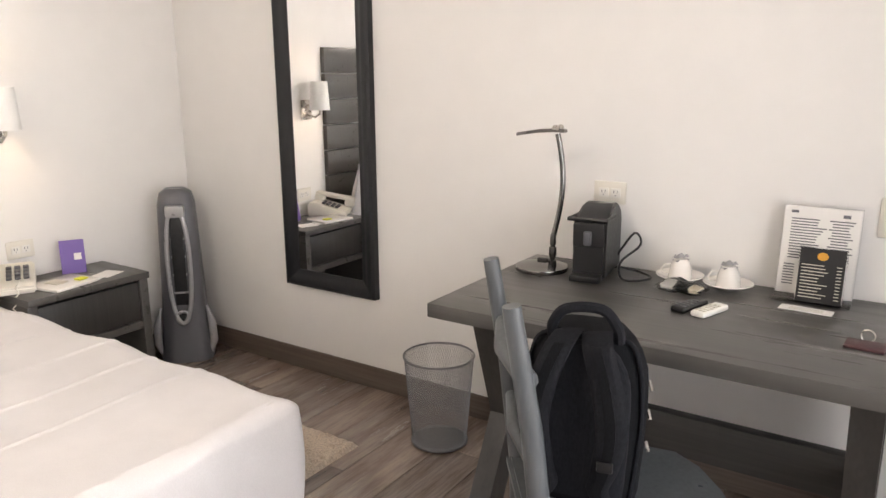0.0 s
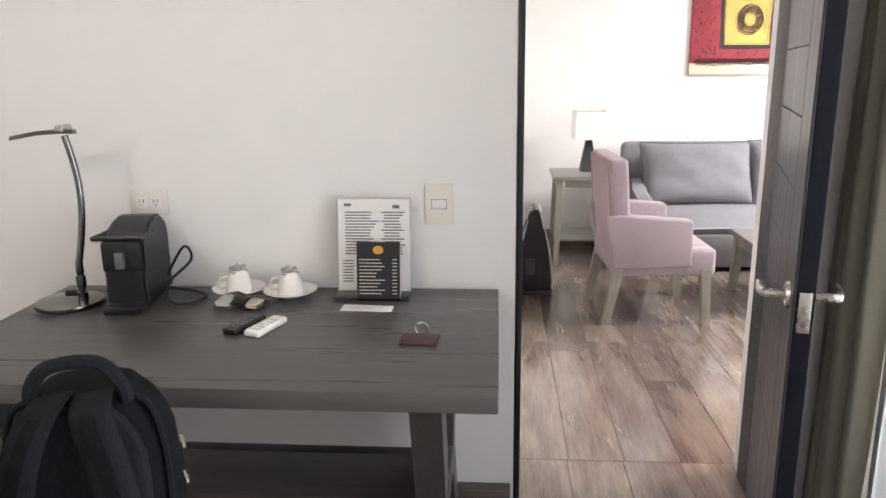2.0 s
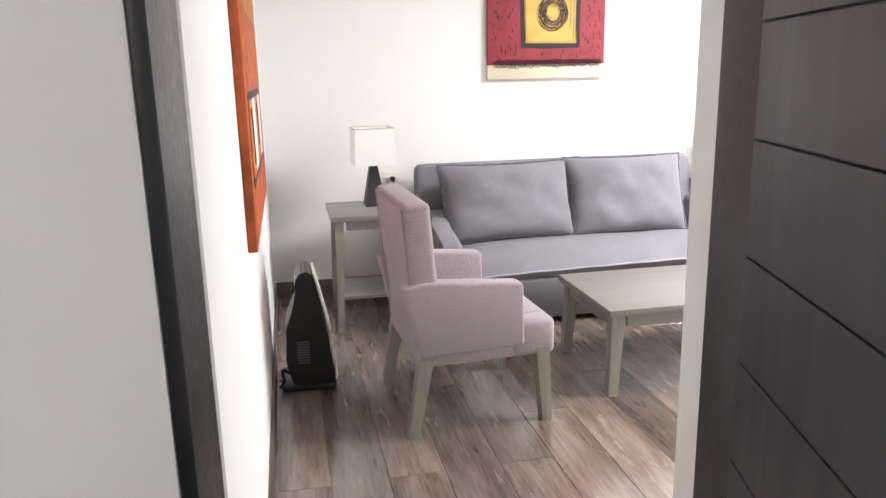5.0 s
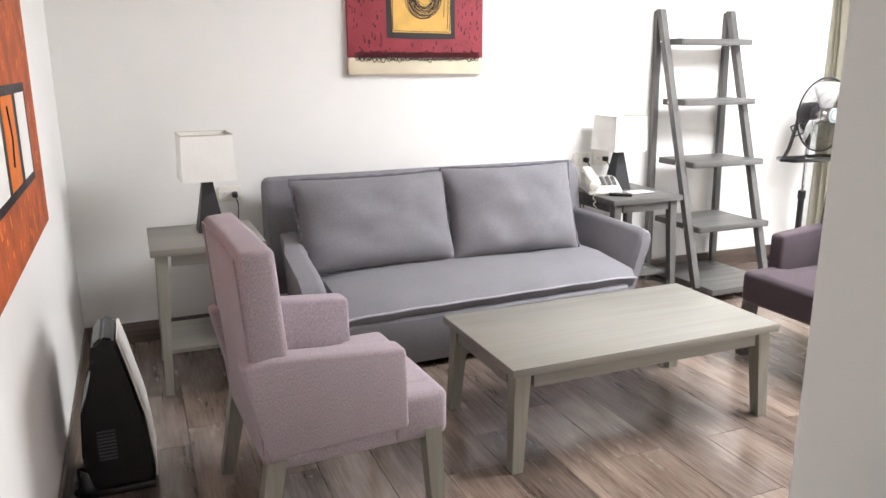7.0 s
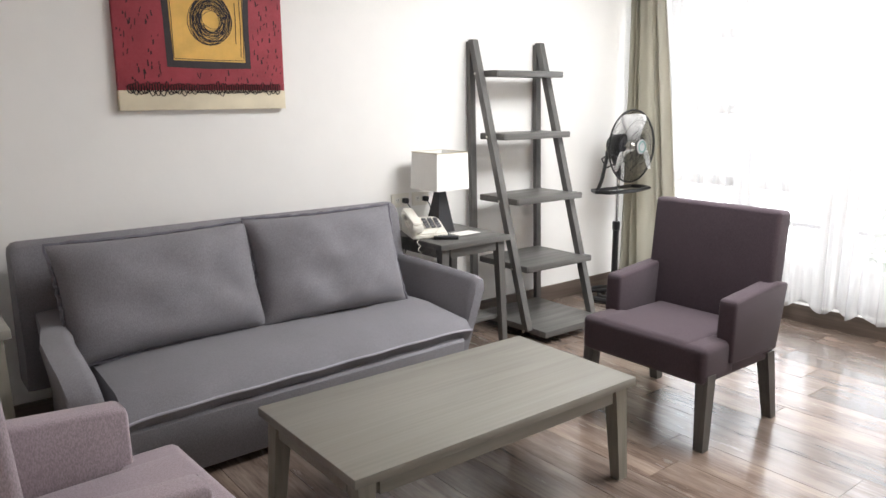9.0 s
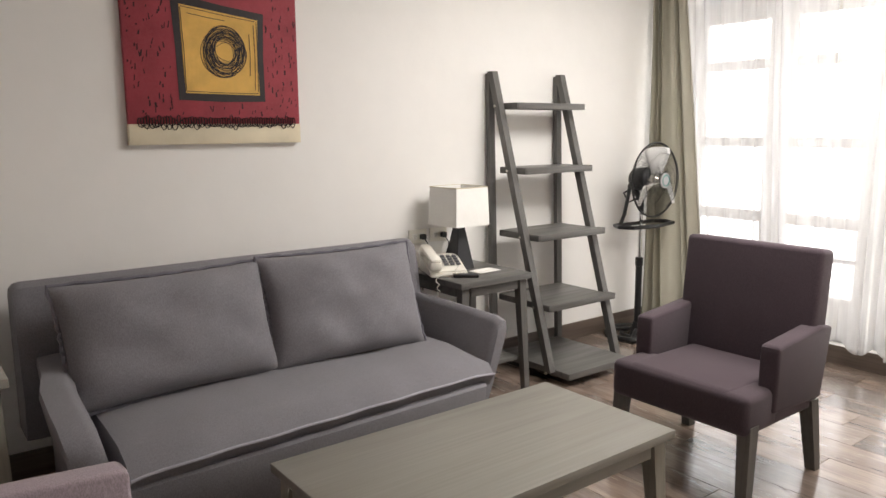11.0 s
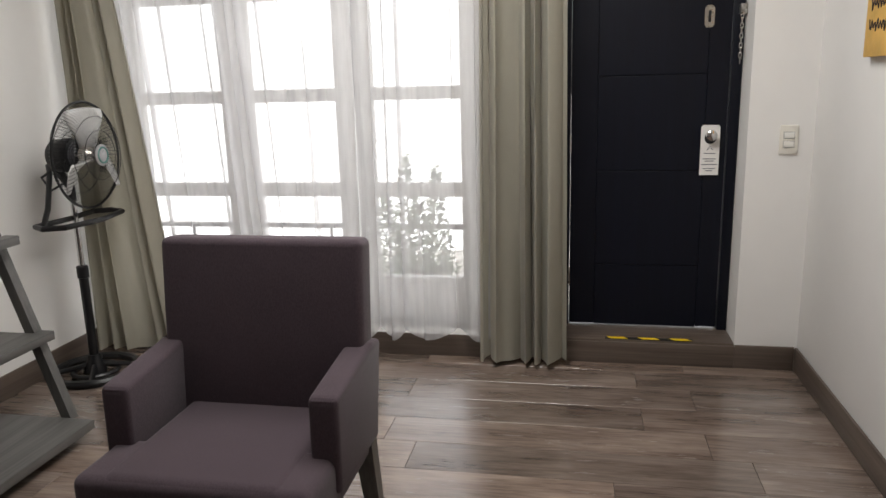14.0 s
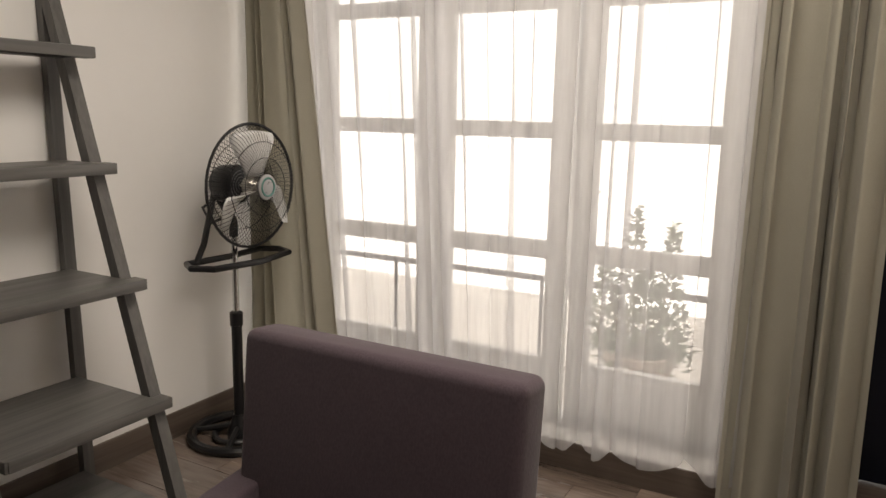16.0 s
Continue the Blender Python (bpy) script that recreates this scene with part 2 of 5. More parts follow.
M["purple"] = paint("purple_print", rgb("6f57a0"), 0.5, 0.08)
M["yellow"] = paint("yellow_print", rgb("dfe03a"), 0.5, 0.08)
M["leather"] = paint("oxblood_leather", rgb("46292b"), 0.5, 0.15, grain=180, relief=0.4)
M["amber"] = paint("amber_canvas", rgb("d9ad5c"), 0.75, 0.16, 9.0, 70, 0.4)
M["amber_dull"] = paint("dull_amber_canvas", rgb("a86f34"), 0.75, 0.35, 7.0, 90, 0.4)
M["cream_canvas"] = paint("cream_canvas", rgb("d6cbb2"), 0.8, 0.08, 8.0)
M["stroke"] = paint("dark_stroke", rgb("201519"), 0.6, 0.2)
M["dried_blood"] = paint("deep_red_stroke", rgb("2b0c13"), 0.7, 0.2)
M["red_canvas"] = paint("crimson_canvas", rgb("943842"), 0.75, 0.16, 9.0, 90, 0.3)
M["orange_canvas"] = paint("rust_canvas", rgb("ab5227"), 0.75, 0.38, 9.0, 90, 0.5)
M["orange_bright"] = paint("orange_canvas", rgb("d8742a"), 0.75, 0.15, 14.0)
M["glass"] = glass_material("clear_glass")
M["acrylic"] = glass_material("acrylic")
M["sill_metal"] = paint("sill_metal", rgb("a9a8a6"), 0.4, metal=0.5)
# foliage and pot paled so their colours carry the glare at the window
M["leaf"] = paint("leaf", rgb("7f9075"), 0.55, 0.3, 20)
M["clay"] = paint("clay_pot", rgb("bdaea2"), 0.8, 0.12)
M["rail_paint"] = paint("rail_paint", rgb("6b6c70"), 0.5)
M["tape_yellow"] = paint("tape_yellow", rgb("e3c21d"), 0.5, 0.1)
M["bag_clear"] = glass_material("cellophane", (1, 1, 1, 1), 0.12)
M["mesh_metal"] = paint("mesh_metal", rgb("77777a"), 0.35, metal=0.8, relief=0.0)
M["ground"] = paint("ground", rgb("d6d2cb"), 0.9, 0.2, 0.5)
M["teal"] = paint("teal_badge", rgb("4d7f78"), 0.4, 0.1)
for key, level in (("navy", 0.25), ("navy_lit", 0.5)):
    M[key].node_tree.nodes["Principled BSDF"].inputs["Specular IOR Level"].default_value = level

# ---- mesh helpers ----
def box(bm, lo, hi, r=0.0, m=None, seg=2):
    c = [(a + b) / 2 for a, b in zip(lo, hi)]
    s = [abs(b - a) for a, b in zip(lo, hi)]
    got = bmesh.ops.create_cube(bm, size=1.0)["verts"]
    for v in got:
        v.co = Vector((v.co.x * s[0] + c[0], v.co.y * s[1] + c[1], v.co.z * s[2] + c[2]))
        if m is not None:
            v.co = m @ v.co
    if r > 0:
        edges = list({e for v in got for e in v.link_edges})
        bmesh.ops.bevel(bm, geom=edges, offset=r, segments=seg, affect='EDGES', profile=0.5)
    return bm


def loft(bm, rings, cap=True):
    """Skin rings of equal length one to the next."""
    made = [[bm.verts.new(p) for p in ring] for ring in rings]
    n = len(made[0])
    for a, b in zip(made, made[1:]):
        for i in range(n):
            bm.faces.new((a[i], a[(i + 1) % n], b[(i + 1) % n], b[i]))
    if cap:
        bm.faces.new(made[0][::-1])
        bm.faces.new(made[-1])
    return bm


def circle(c, r, n=20, u=(1, 0, 0), v=(0, 1, 0)):
    c, u, v = Vector(c), Vector(u), Vector(v)
    return [c + u * (r * math.cos(2 * math.pi * i / n)) + v * (r * math.sin(2 * math.pi * i / n)) for i in range(n)]


def tube(bm, pts, r, n=8, closed=False):
    """A round bar along points; r is one radius or one for each point."""
    pts = [Vector(p) for p in pts]
    k = len(pts)
    rings = []
    up = None
    for i, p in enumerate(pts):
        if closed:
            d = (pts[(i + 1) % k] - pts[i - 1]).normalized()
        else:
            d = (pts[min(i + 1, k - 1)] - pts[max(i - 1, 0)]).normalized()
        if up is None:
            up = d.orthogonal().normalized()
        side = d.cross(up).normalized()
        up = side.cross(d).normalized()
        rings.append(circle(p, r[i] if isinstance(r, (list, tuple)) else r, n, side, up))
    if closed:
        rings.append(rings[0])
    loft(bm, rings, not closed)
    return bm


def turned(bm, profile, n=28, at=(0, 0, 0), cap=True):
    """A turned body from (radius, height) pairs."""
    return loft(bm, [circle((at[0], at[1], at[2] + z), max(r, 0.0004), n) for r, z in profile], cap)


def extrude_outline(bm, pts, depth):
    """A flat outline of points pushed along the vector depth."""
    d = Vector(depth)
    return loft(bm, [[Vector(p) for p in pts], [Vector(p) + d for p in pts]])


def pillow(bm, w, h, t, m=None, n=16, sag=0.0, sharp=0.55):
    """A stuffed cushion in the xz plane, thickness along y, with a thin seam all round."""
    def at(i, j, s):
        u, v = 2 * i / n - 1, 2 * j / n - 1
        k = max(1 - abs(u) ** 3.2, 0) ** sharp * max(1 - abs(v) ** 3.2, 0) ** sharp
        edge = 1 - 0.05 * (1 - abs(u) ** 2) * abs(v) ** 6
        side = 1 - 0.05 * (1 - abs(v) ** 2) * abs(u) ** 6
        wob = noise.noise(Vector((u * 2.1 + w * 9, v * 2.1, s * 3.0 + h))) * 0.022 * k
        wob += 0.006 * noise.noise(Vector((u * 3.5 + v * 2.0, (v - u) * 1.2, w * 7 + s))) * k + 0.007 * abs(noise.noise(Vector((u * 5.0 - v * 4.0, v * 2.0 + u, h * 9)))) * k
        p = Vector((u * w / 2 * side, s * (t / 2 * k * (1 - sag * v) + wob + 0.004), v * h / 2 * edge))
        return m @ p if m is not None else p
    for s in (-1, 1):
        g = [[bm.verts.new(at(i, j, s)) for j in range(n + 1)] for i in range(n + 1)]
        for i in range(n):
            for j in range(n):
                q = (g[i][j], g[i + 1][j], g[i + 1][j + 1], g[i][j + 1])
                bm.faces.new(q if s < 0 else q[::-1])
    bmesh.ops.remove_doubles(bm, verts=bm.verts, dist=0.0001)
    return bm


def smooth(pts, n=5):
    """Points of a rounded line through the given ones."""
    pts = [Vector(p) for p in pts]
    out = []
    for i in range(len(pts) - 1):
        p0, p1, p2, p3 = pts[max(i - 1, 0)], pts[i], pts[i + 1], pts[min(i + 2, len(pts) - 1)]
        for k in range(n):
            t = k / n
            out.append(0.5 * (2 * p1 + (p2 - p0) * t + (2 * p0 - 5 * p1 + 4 * p2 - p3) * t * t + (3 * p1 - p0 - 3 * p2 + p3) * t ** 3))
    return out + [pts[-1]]


def mesh_of(name, bm, mat, soft=True):
    bmesh.ops.recalc_face_normals(bm, faces=bm.faces)
    me = bpy.data.meshes.new(name)
    bm.to_mesh(me)
    bm.free()
    me.materials.append(mat)
    if soft:
        me.polygons.foreach_set("use_smooth", [True] * len(me.polygons))
        me.set_sharp_from_angle(angle=radians(38))
    return me


def part(name, bm, mat, parent=None, label="", soft=True):
    ob = new(name, mesh_of(name, bm, mat, soft))
    ob.parent = parent
    return tagged(ob, label)


def thing(name, m, label, category, group="", kind=""):
    ob = new(name)
    ob.empty_display_size = 0.1
    ob.matrix_world = m
    return tagged(ob, label, category, group, kind)


def B():
    return bmesh.new()


def structure(name, bm, mat, label, category):
    ob = part(name, bm, mat)
    return tagged(ob, label, category, kind="structure")


# ---- the shell ----
LX0, LX1, LY0, LY1 = 0.224, 5.13, 2.75, 6.22     # living room
BX0, BX1, BY0, BY1 = -3.2, 1.25, -2.2, 2.41      # bedroom
H = 2.62

bm = box(B(), (BX0 - 0.2, BY0 - 0.2, -0.2), (LX1 + 0.35, LY1 + 0.2, -0.012))
structure("floor_slab", bm, M["grout"], "dark grout bed under the floor planks", "floor")
bm = box(B(), (BX0 - 0.2, BY0 - 0.2, H), (LX1 + 0.75, LY1 + 0.2, H + 0.2))
structure("ceiling", bm, M["ceiling"], "plain white plaster ceiling", "ceiling")
structure("wall_west_bedroom", box(B(), (BX0 - 0.2, BY0 - 0.2, -0.02), (BX0, LY0, H)), M["wall"], "smooth off-white plaster bedroom wall", "wall")
structure("wall_south_bedroom", box(B(), (BX0, BY0 - 0.2, -0.02), (BX1 + 0.2, BY0, H)), M["wall"], "smooth off-white plaster wall behind the bed side", "wall")
# desk wall, with the doorway between 0.215 and 1.0
bm = box(B(), (BX0, BY1, -0.02), (0.215, LY0, H), 0.006)
structure("wall_desk", bm, M["wall"], "off-white plaster wall behind the desk", "wall")
bm = box(B(), (0.2155, BY1, 2.12), (1.0, LY0, H))
structure("wall_lintel", bm, M["wall"], "plaster lintel above the inner doorway", "wall")
bm = box(B(), (1.0, BY1, -0.02), (LX1 + 0.35, LY0, H), 0.008)
structure("wall_south_living", bm, M["wall"], "white textured plaster wall of the living room", "wall")
structure("wall_west_living", box(B(), (0.0, LY0 + 0.0005, -0.02), (LX0, LY1, H)), M["wall"], "white plaster wall beside the doorway", "wall")
structure("wall_north_living", box(B(), (0.0, LY1, -0.02), (LX1 + 0.35, LY1 + 0.2, H)), M["wall"], "white plaster wall behind the sofa", "wall")
# bedroom window wall
WY0, WY1 = -1.3, 2.2
for name, lo, hi in (("a", (BX1, BY0, -0.02), (BX1 + 0.2, WY0, H)), ("b", (BX1, WY1, -0.02), (BX1 + 0.2, BY1, H)), ("c", (BX1, WY0, 2.25), (BX1 + 0.2, WY1, H)), ("d", (BX1, WY0, -0.02), (BX1 + 0.2, WY1, 0.12))):
    structure("wall_east_bedroom_" + name, box(B(), lo, hi), M["wall"], "white plaster wall round the bedroom window", "wall")
# living room window wall: door recess, pier, window recess
for name, lo, hi in (("a", (LX1, LY0, 0.0), (LX1 + 0.35, 3.02, H)), ("b", (LX1, 3.80, 0.0), (LX1 + 0.35, 4.20, H)), ("c", (LX1, 6.15, 0.0), (LX1 + 0.35, LY1, H)), ("d", (LX1, 3.02, 2.22), (LX1 + 0.35, 3.80, H)), ("e", (LX1, 4.20, 2.25), (LX1 + 0.35, 6.15, H))):
    structure("wall_east_living_" + name, box(B(), lo, hi), M["wall"], "white plaster wall round entrance door and window", "wall")
bm = box(B(), (LX1, 4.20, -0.02), (LX1 + 0.35, 6.15, 0.06))
structure("window_step", bm, M["wall"], "low plaster step under the tall window", "step")
bm = box(B(), (LX1 - 0.002, 3.02, -0.02), (LX1 + 0.5, 3.80, 0.115), 0.003)
structure("door_step", bm, M["skirt_y"], "grey wood-look tiled step at the entrance door", "step")

# unseen frame, added to house the living room fill panel
cl = thing("ceiling_light", pose(3.8, 4.2, H), "unseen square frame added round the fill panel", "ceiling light")
for s in (-1, 1):
    part("frame", box(B(), (s * 0.62 - 0.015, -0.635, -0.04), (s * 0.62 + 0.015, 0.635, 0.0), 0.003), M["white_frame"], cl)
    part("frame", box(B(), (-0.604, s * 0.62 - 0.015, -0.04), (0.604, s * 0.62 + 0.015, 0.0), 0.003), M["white_frame"], cl)
# canopy and stem are added for the unseen bedroom bulb
cl = thing("ceiling_light", pose(-1.4, -0.3, H), "unseen canopy and stem added over the bedroom bulb", "ceiling light")
part("canopy", turned(B(), [(0.06, -0.025), (0.065, -0.02), (0.065, 0.0)], 24), M["white_frame"], cl)
part("stem", tube(B(), [(0, 0, -0.02), (0, 0, -0.16)], 0.01, 10), M["white_frame"], cl)

# skirtings
def skirting(lo, hi, mat, name="baseboard"):
    ob = part(name, box(B(), lo, hi, 0.003), mat)
    tagged(ob, "brown wood-look tile skirting along the wall", "baseboard", kind="structure")


S = 0.012
skirting((BX0 + S, BY1 - S, 0), (0.205, BY1, 0.105), M["skirt"])
skirting((BX0, BY0, 0), (BX0 + S, BY1, 0.105), M["skirt_y"])
skirting((LX0, LY1 - S, 0), (LX1, LY1, 0.11), M["skirt"])
skirting((LX0, LY0 + 0.05, 0), (LX0 + S, LY1 - S, 0.11), M["skirt_y"])
skirting((1.01, LY0, 0), (LX1 - S, LY0 + S, 0.11), M["skirt"])
skirting((LX1 - S, LY0 + S, 0), (LX1, 3.02, 0.11), M["skirt_y"])
skirting((LX1 - S - 0.002, 3.02, 0), (LX1 - 0.003, 3.80, 0.105), M["skirt_y"])
skirting((LX1 - S, 3.80, 0), (LX1, LY1 - S, 0.11), M["skirt_y"])

# ---- inner door: dark lining and open leaf ----
bm = box(B(), (0.2155, BY1 + 0.0, 0), (0.234, BY1 + 0.22, 2.1), 0.002)
box(bm, (0.984, BY1 + 0.03, 0), (1.0, BY1 + 0.245, 2.1), 0.002)
box(bm, (0.234, BY1 + 0.0, 2.08), (0.984, BY1 + 0.22, 2.1), 0.002)
structure("door_frame_inner", bm, M["black_frame"], "black painted door lining", "door frame")
angle = math.degrees(math.atan2(1.85 - 2.60, 0.786 - 0.995))
door = thing("door_inner", pose(0.995, 2.60, 0.0, 0, 0, angle), "open dark wooden door with grooved face and steel lever", "door", kind="structure")
part("door_leaf", box(B(), (0.0, 0.006, 0.012), (0.77, 0.044, 2.06), 0.002), M["navy"], door, soft=False)
# face boards with grooves between them, in navy lightened for the window's reflection
zs = [0.012, 0.46, 0.62, 0.78, 0.94, 1.10, 1.265, 1.42, 1.75, 2.06]
for a, b in zip(zs, zs[1:]):
    part("panel", box(B(), (0.002, 0.0, a + 0.0015), (0.60, 0.006, b - 0.0015), 0.0015), M["navy_lit"], door, soft=False)
part("stile", box(B(), (0.603, 0.0, 0.012), (0.77, 0.006, 2.06), 0.0015), M["navy_lit"], door, soft=False)
hd = part("door_handle", tube(B(), smooth([(0.705, 0, 0.885), (0.705, -0.045, 0.885), (0.69, -0.056, 0.885), (0.665, -0.058, 0.885), (0.63, -0.057, 0.885)]), 0.0105, 10), M["steel"], door, "brushed steel lever")
part("rose", loft(B(), [circle((0.705, -0.001, 0.885), 0.031, 24, (1, 0, 0), (0, 0, 1)), circle((0.705, -0.01, 0.885), 0.029, 24, (1, 0, 0), (0, 0, 1)), circle((0.705, -0.013, 0.885), 0.02, 24, (1, 0, 0), (0, 0, 1))]), M["steel"], hd)
part("door_handle", tube(B(), smooth([(0.705, 0.044, 0.885), (0.705, 0.09, 0.885), (0.69, 0.10, 0.885), (0.62, 0.102, 0.887)]), 0.0105, 10), M["steel"], door, "brushed steel lever")
part("latch_plate", box(B(), (0.770, 0.012, 0.82), (0.7725, 0.038, 0.91), 0.001), M["steel"], door, "steel latch plate")
part("latch", box(B(), (0.7725, 0.018, 0.86), (0.784, 0.032, 0.88), 0.002), M["steel"], door)

# ---- entrance door ----
door = thing("door_entrance", pose(5.33, 3.03, 0.125), "closed navy panelled entrance door with a hanging sign", "door", kind="structure")
part("door_leaf", box(B(), (0.012, 0.04, 0.0), (0.05, 0.745, 2.07), 0.002), M["navy"], door, soft=False)
for a, b in ((0.0, 0.30), (0.31, 0.76), (0.77, 1.2), (1.21, 1.72), (1.73, 2.07)):
    part("panel", box(B(), (0.004, 0.1375, a - 0.003), (0.012, 0.6225, b + 0.003), 0.0015), M["navy"], door, soft=False)
part("stile", box(B(), (0.004, 0.042, 0.0), (0.012, 0.136, 2.07), 0.002), M["navy"], door, soft=False)
part("stile", box(B(), (0.004, 0.624, 0.0), (0.012, 0.743, 2.07), 0.002), M["navy"], door, soft=False)
for y0, y1, z0, z1 in ((-0.008, 0.037, -0.01, 2.09), (0.747, 0.768, -0.01, 2.09), (0.037, 0.747, 2.073, 2.09)):
    part("door_frame", box(B(), (-0.012, y0, z0), (0.06, y1, z1), 0.002), M["navy"], door)
for z in (0.2, 0.85, 1.55):
    part("hinge", tube(B(), [(-0.006, 0.748, z), (-0.006, 0.748, z + 0.09)], 0.006, 8), M["steel"], door)
pl = part("spy_plate", extrude_outline(B(), [(0.002, 0.14 + x, 1.455 + z) for x, z in ((-0.021, -0.035), (-0.012, -0.048), (0.012, -0.048), (0.021, -0.035), (0.021, 0.035), (0.012, 0.048), (-0.012, 0.048), (-0.021, 0.035))], (0.003, 0, 0)), M["steel"], door, "pale steel plate with a slot")
part("slot", box(B(), (-0.001, 0.134, 1.43), (0.003, 0.146, 1.48), 0.001), M["black_matte"], pl)
kn = part("door_knob", loft(B(), [circle((x, 0.112, 0.93), r, 20, (0, 1, 0), (0, 0, 1)) for x, r in ((0.004, 0.03), (-0.004, 0.03), (-0.008, 0.013), (-0.03, 0.013), (-0.036, 0.024), (-0.055, 0.024), (-0.06, 0.016))]), M["chrome"], door, "polished round knob")
links = B()
for i in range(11):
    c = Vector((-0.05, 0.012, 1.47 - 0.021 * i))
    u = (0, 1, 0) if i % 2 else (1, 0, 0)
    tube(links, [c + Vector(u) * (0.006 * math.cos(a)) + Vector((0, 0, 0.014 * math.sin(a))) for a in [k * math.pi / 4 for k in range(8)]], 0.0022, 5, True)
ch = part("door_chain", links, M["steel"], door, "steel safety chain")
part("chain_plate", box(B(), (-0.055, -0.008, 1.455), (-0.012, 0.02, 1.5), 0.003), M["steel"], ch)

sign = thing("door_hanger", pose(5.318, 3.142, 0.985), "white cardboard do-not-disturb hanger on the knob", "sign")
outline = [(0, 0.042, -0.115), (0, -0.042, -0.115), (0, -0.042, 0.105), (0, -0.034, 0.115), (0, 0.034, 0.115), (0, 0.042, 0.105)]
part("card", extrude_outline(B(), outline, (0.002, 0, 0)), M["paper"], sign)
part("hole", loft(B(), [circle((x, 0, 0.055), 0.026, 20, (0, 1, 0), (0, 0, 1)) for x in (-0.0015, 0.0)]), M["black_matte"], sign)
bars = B()
for k, (w, z) in enumerate(((0.05, -0.015), (0.056, -0.04), (0.04, -0.05), (0.07, -0.066), (0.055, -0.085), (0.03, -0.095))):
    box(bars, (-0.001, -w / 2, z - 0.002), (0.0, w / 2, z + 0.002))
tube(bars, [(-0.0005, -0.012, 0.0), (-0.0005, 0.0, 0.02), (-0.0005, 0.012, 0.0)], 0.002, 5)
part("print", bars, M["ink"], sign)

tape = thing("hazard_tape", pose(5.128, 3.4, 0.1165), "yellow and black hazard tape along the step edge", "tape")
part("strip", box(B(), (0.0, -0.20, 0.0), (0.028, 0.20, 0.002)), M["black_matte"], tape)
for k in range(3):
    y = -0.145 + 0.145 * k
    part("stripe", extrude_outline(B(), [(0.001, y - 0.05, 0.0022), (0.027, y - 0.03, 0.0022), (0.027, y + 0.05, 0.0022), (0.001, y + 0.03, 0.0022)], (0, 0, 0.0008)), M["tape_yellow"], tape)

# ---- tall window of the living room ----
win = thing("window_living", pose(5.42, 0, 0), "tall white glazed garden doors with small panes", "window", kind="structure")
for y0, y1 in ((5.60, 6.06), (4.972, 5.43), (4.322, 4.775)):
    lf = part("leaf_frame", box(B(), (0, y0 - 0.088, 0.085), (0.05, y0, 2.2), 0.004), M["white_frame"], win)
    part("leaf_stile", box(B(), (0, y1, 0.085), (0.05, min(y1 + 0.088, 6.148), 2.2), 0.004), M["white_frame"], win)
    part("kick_panel", box(B(), (0.002, y0, 0.085), (0.048, y1, 0.319), 0.004), M["white_frame"], win)
    part("head_rail", box(B(), (0.002, y0, 2.06), (0.048, y1, 2.2), 0.004), M["white_frame"], win)
    for a, b in ((0.746, 0.82), (1.241, 1.307), (1.748, 1.813)):
        part("glazing_bar", box(B(), (0.006, y0, a), (0.046, y1, b), 0.004), M["white_frame"], win)
    for a, b in ((0.319, 0.746), (0.82, 1.241), (1.307, 1.748), (1.813, 2.06)):
        g = part("pane", box(B(), (0.022, y0, a), (0.027, y1, b)), M["glass"], win)
        g.visible_shadow = False
part("window_frame", box(B(), (-0.01, 4.2, 0.06), (0.06, 4.232, 2.25), 0.003), M["white_frame"], win)
part("sill", box(B(), (-0.06, 4.232, 0.06), (0.058, 6.148, 0.078), 0.003), M["sill_metal"], win)
hd = part("handle_plate", box(B(), (-0.01, 4.82, 0.98), (0, 4.852, 1.2), 0.004), M["white_frame"], win)
part("lever", tube(B(), [(-0.008, 4.836, 1.05), (-0.05, 4.836, 1.05), (-0.055, 4.82, 1.05), (-0.055, 4.74, 1.045)], 0.008, 8), M["white_frame"], hd)

# bedroom window
win = thing("window_bedroom", pose(1.35, 0, 0), "white framed bedroom window behind sheer curtain", "window", kind="structure")
for y in (WY0, -0.15, 1.0, WY1 - 0.06):
    part("stile", box(B(), (0, y, 0.12), (0.05, y + 0.06, 2.25), 0.004), M["white_frame"], win)
for a, b in ((WY0 + 0.06, -0.15), (-0.09, 1.0), (1.06, WY1 - 0.06)):
    for z in (0.12, 1.15, 2.19):
        part("rail", box(B(), (0, a, z), (0.05, b, z + 0.06), 0.004), M["white_frame"], win)


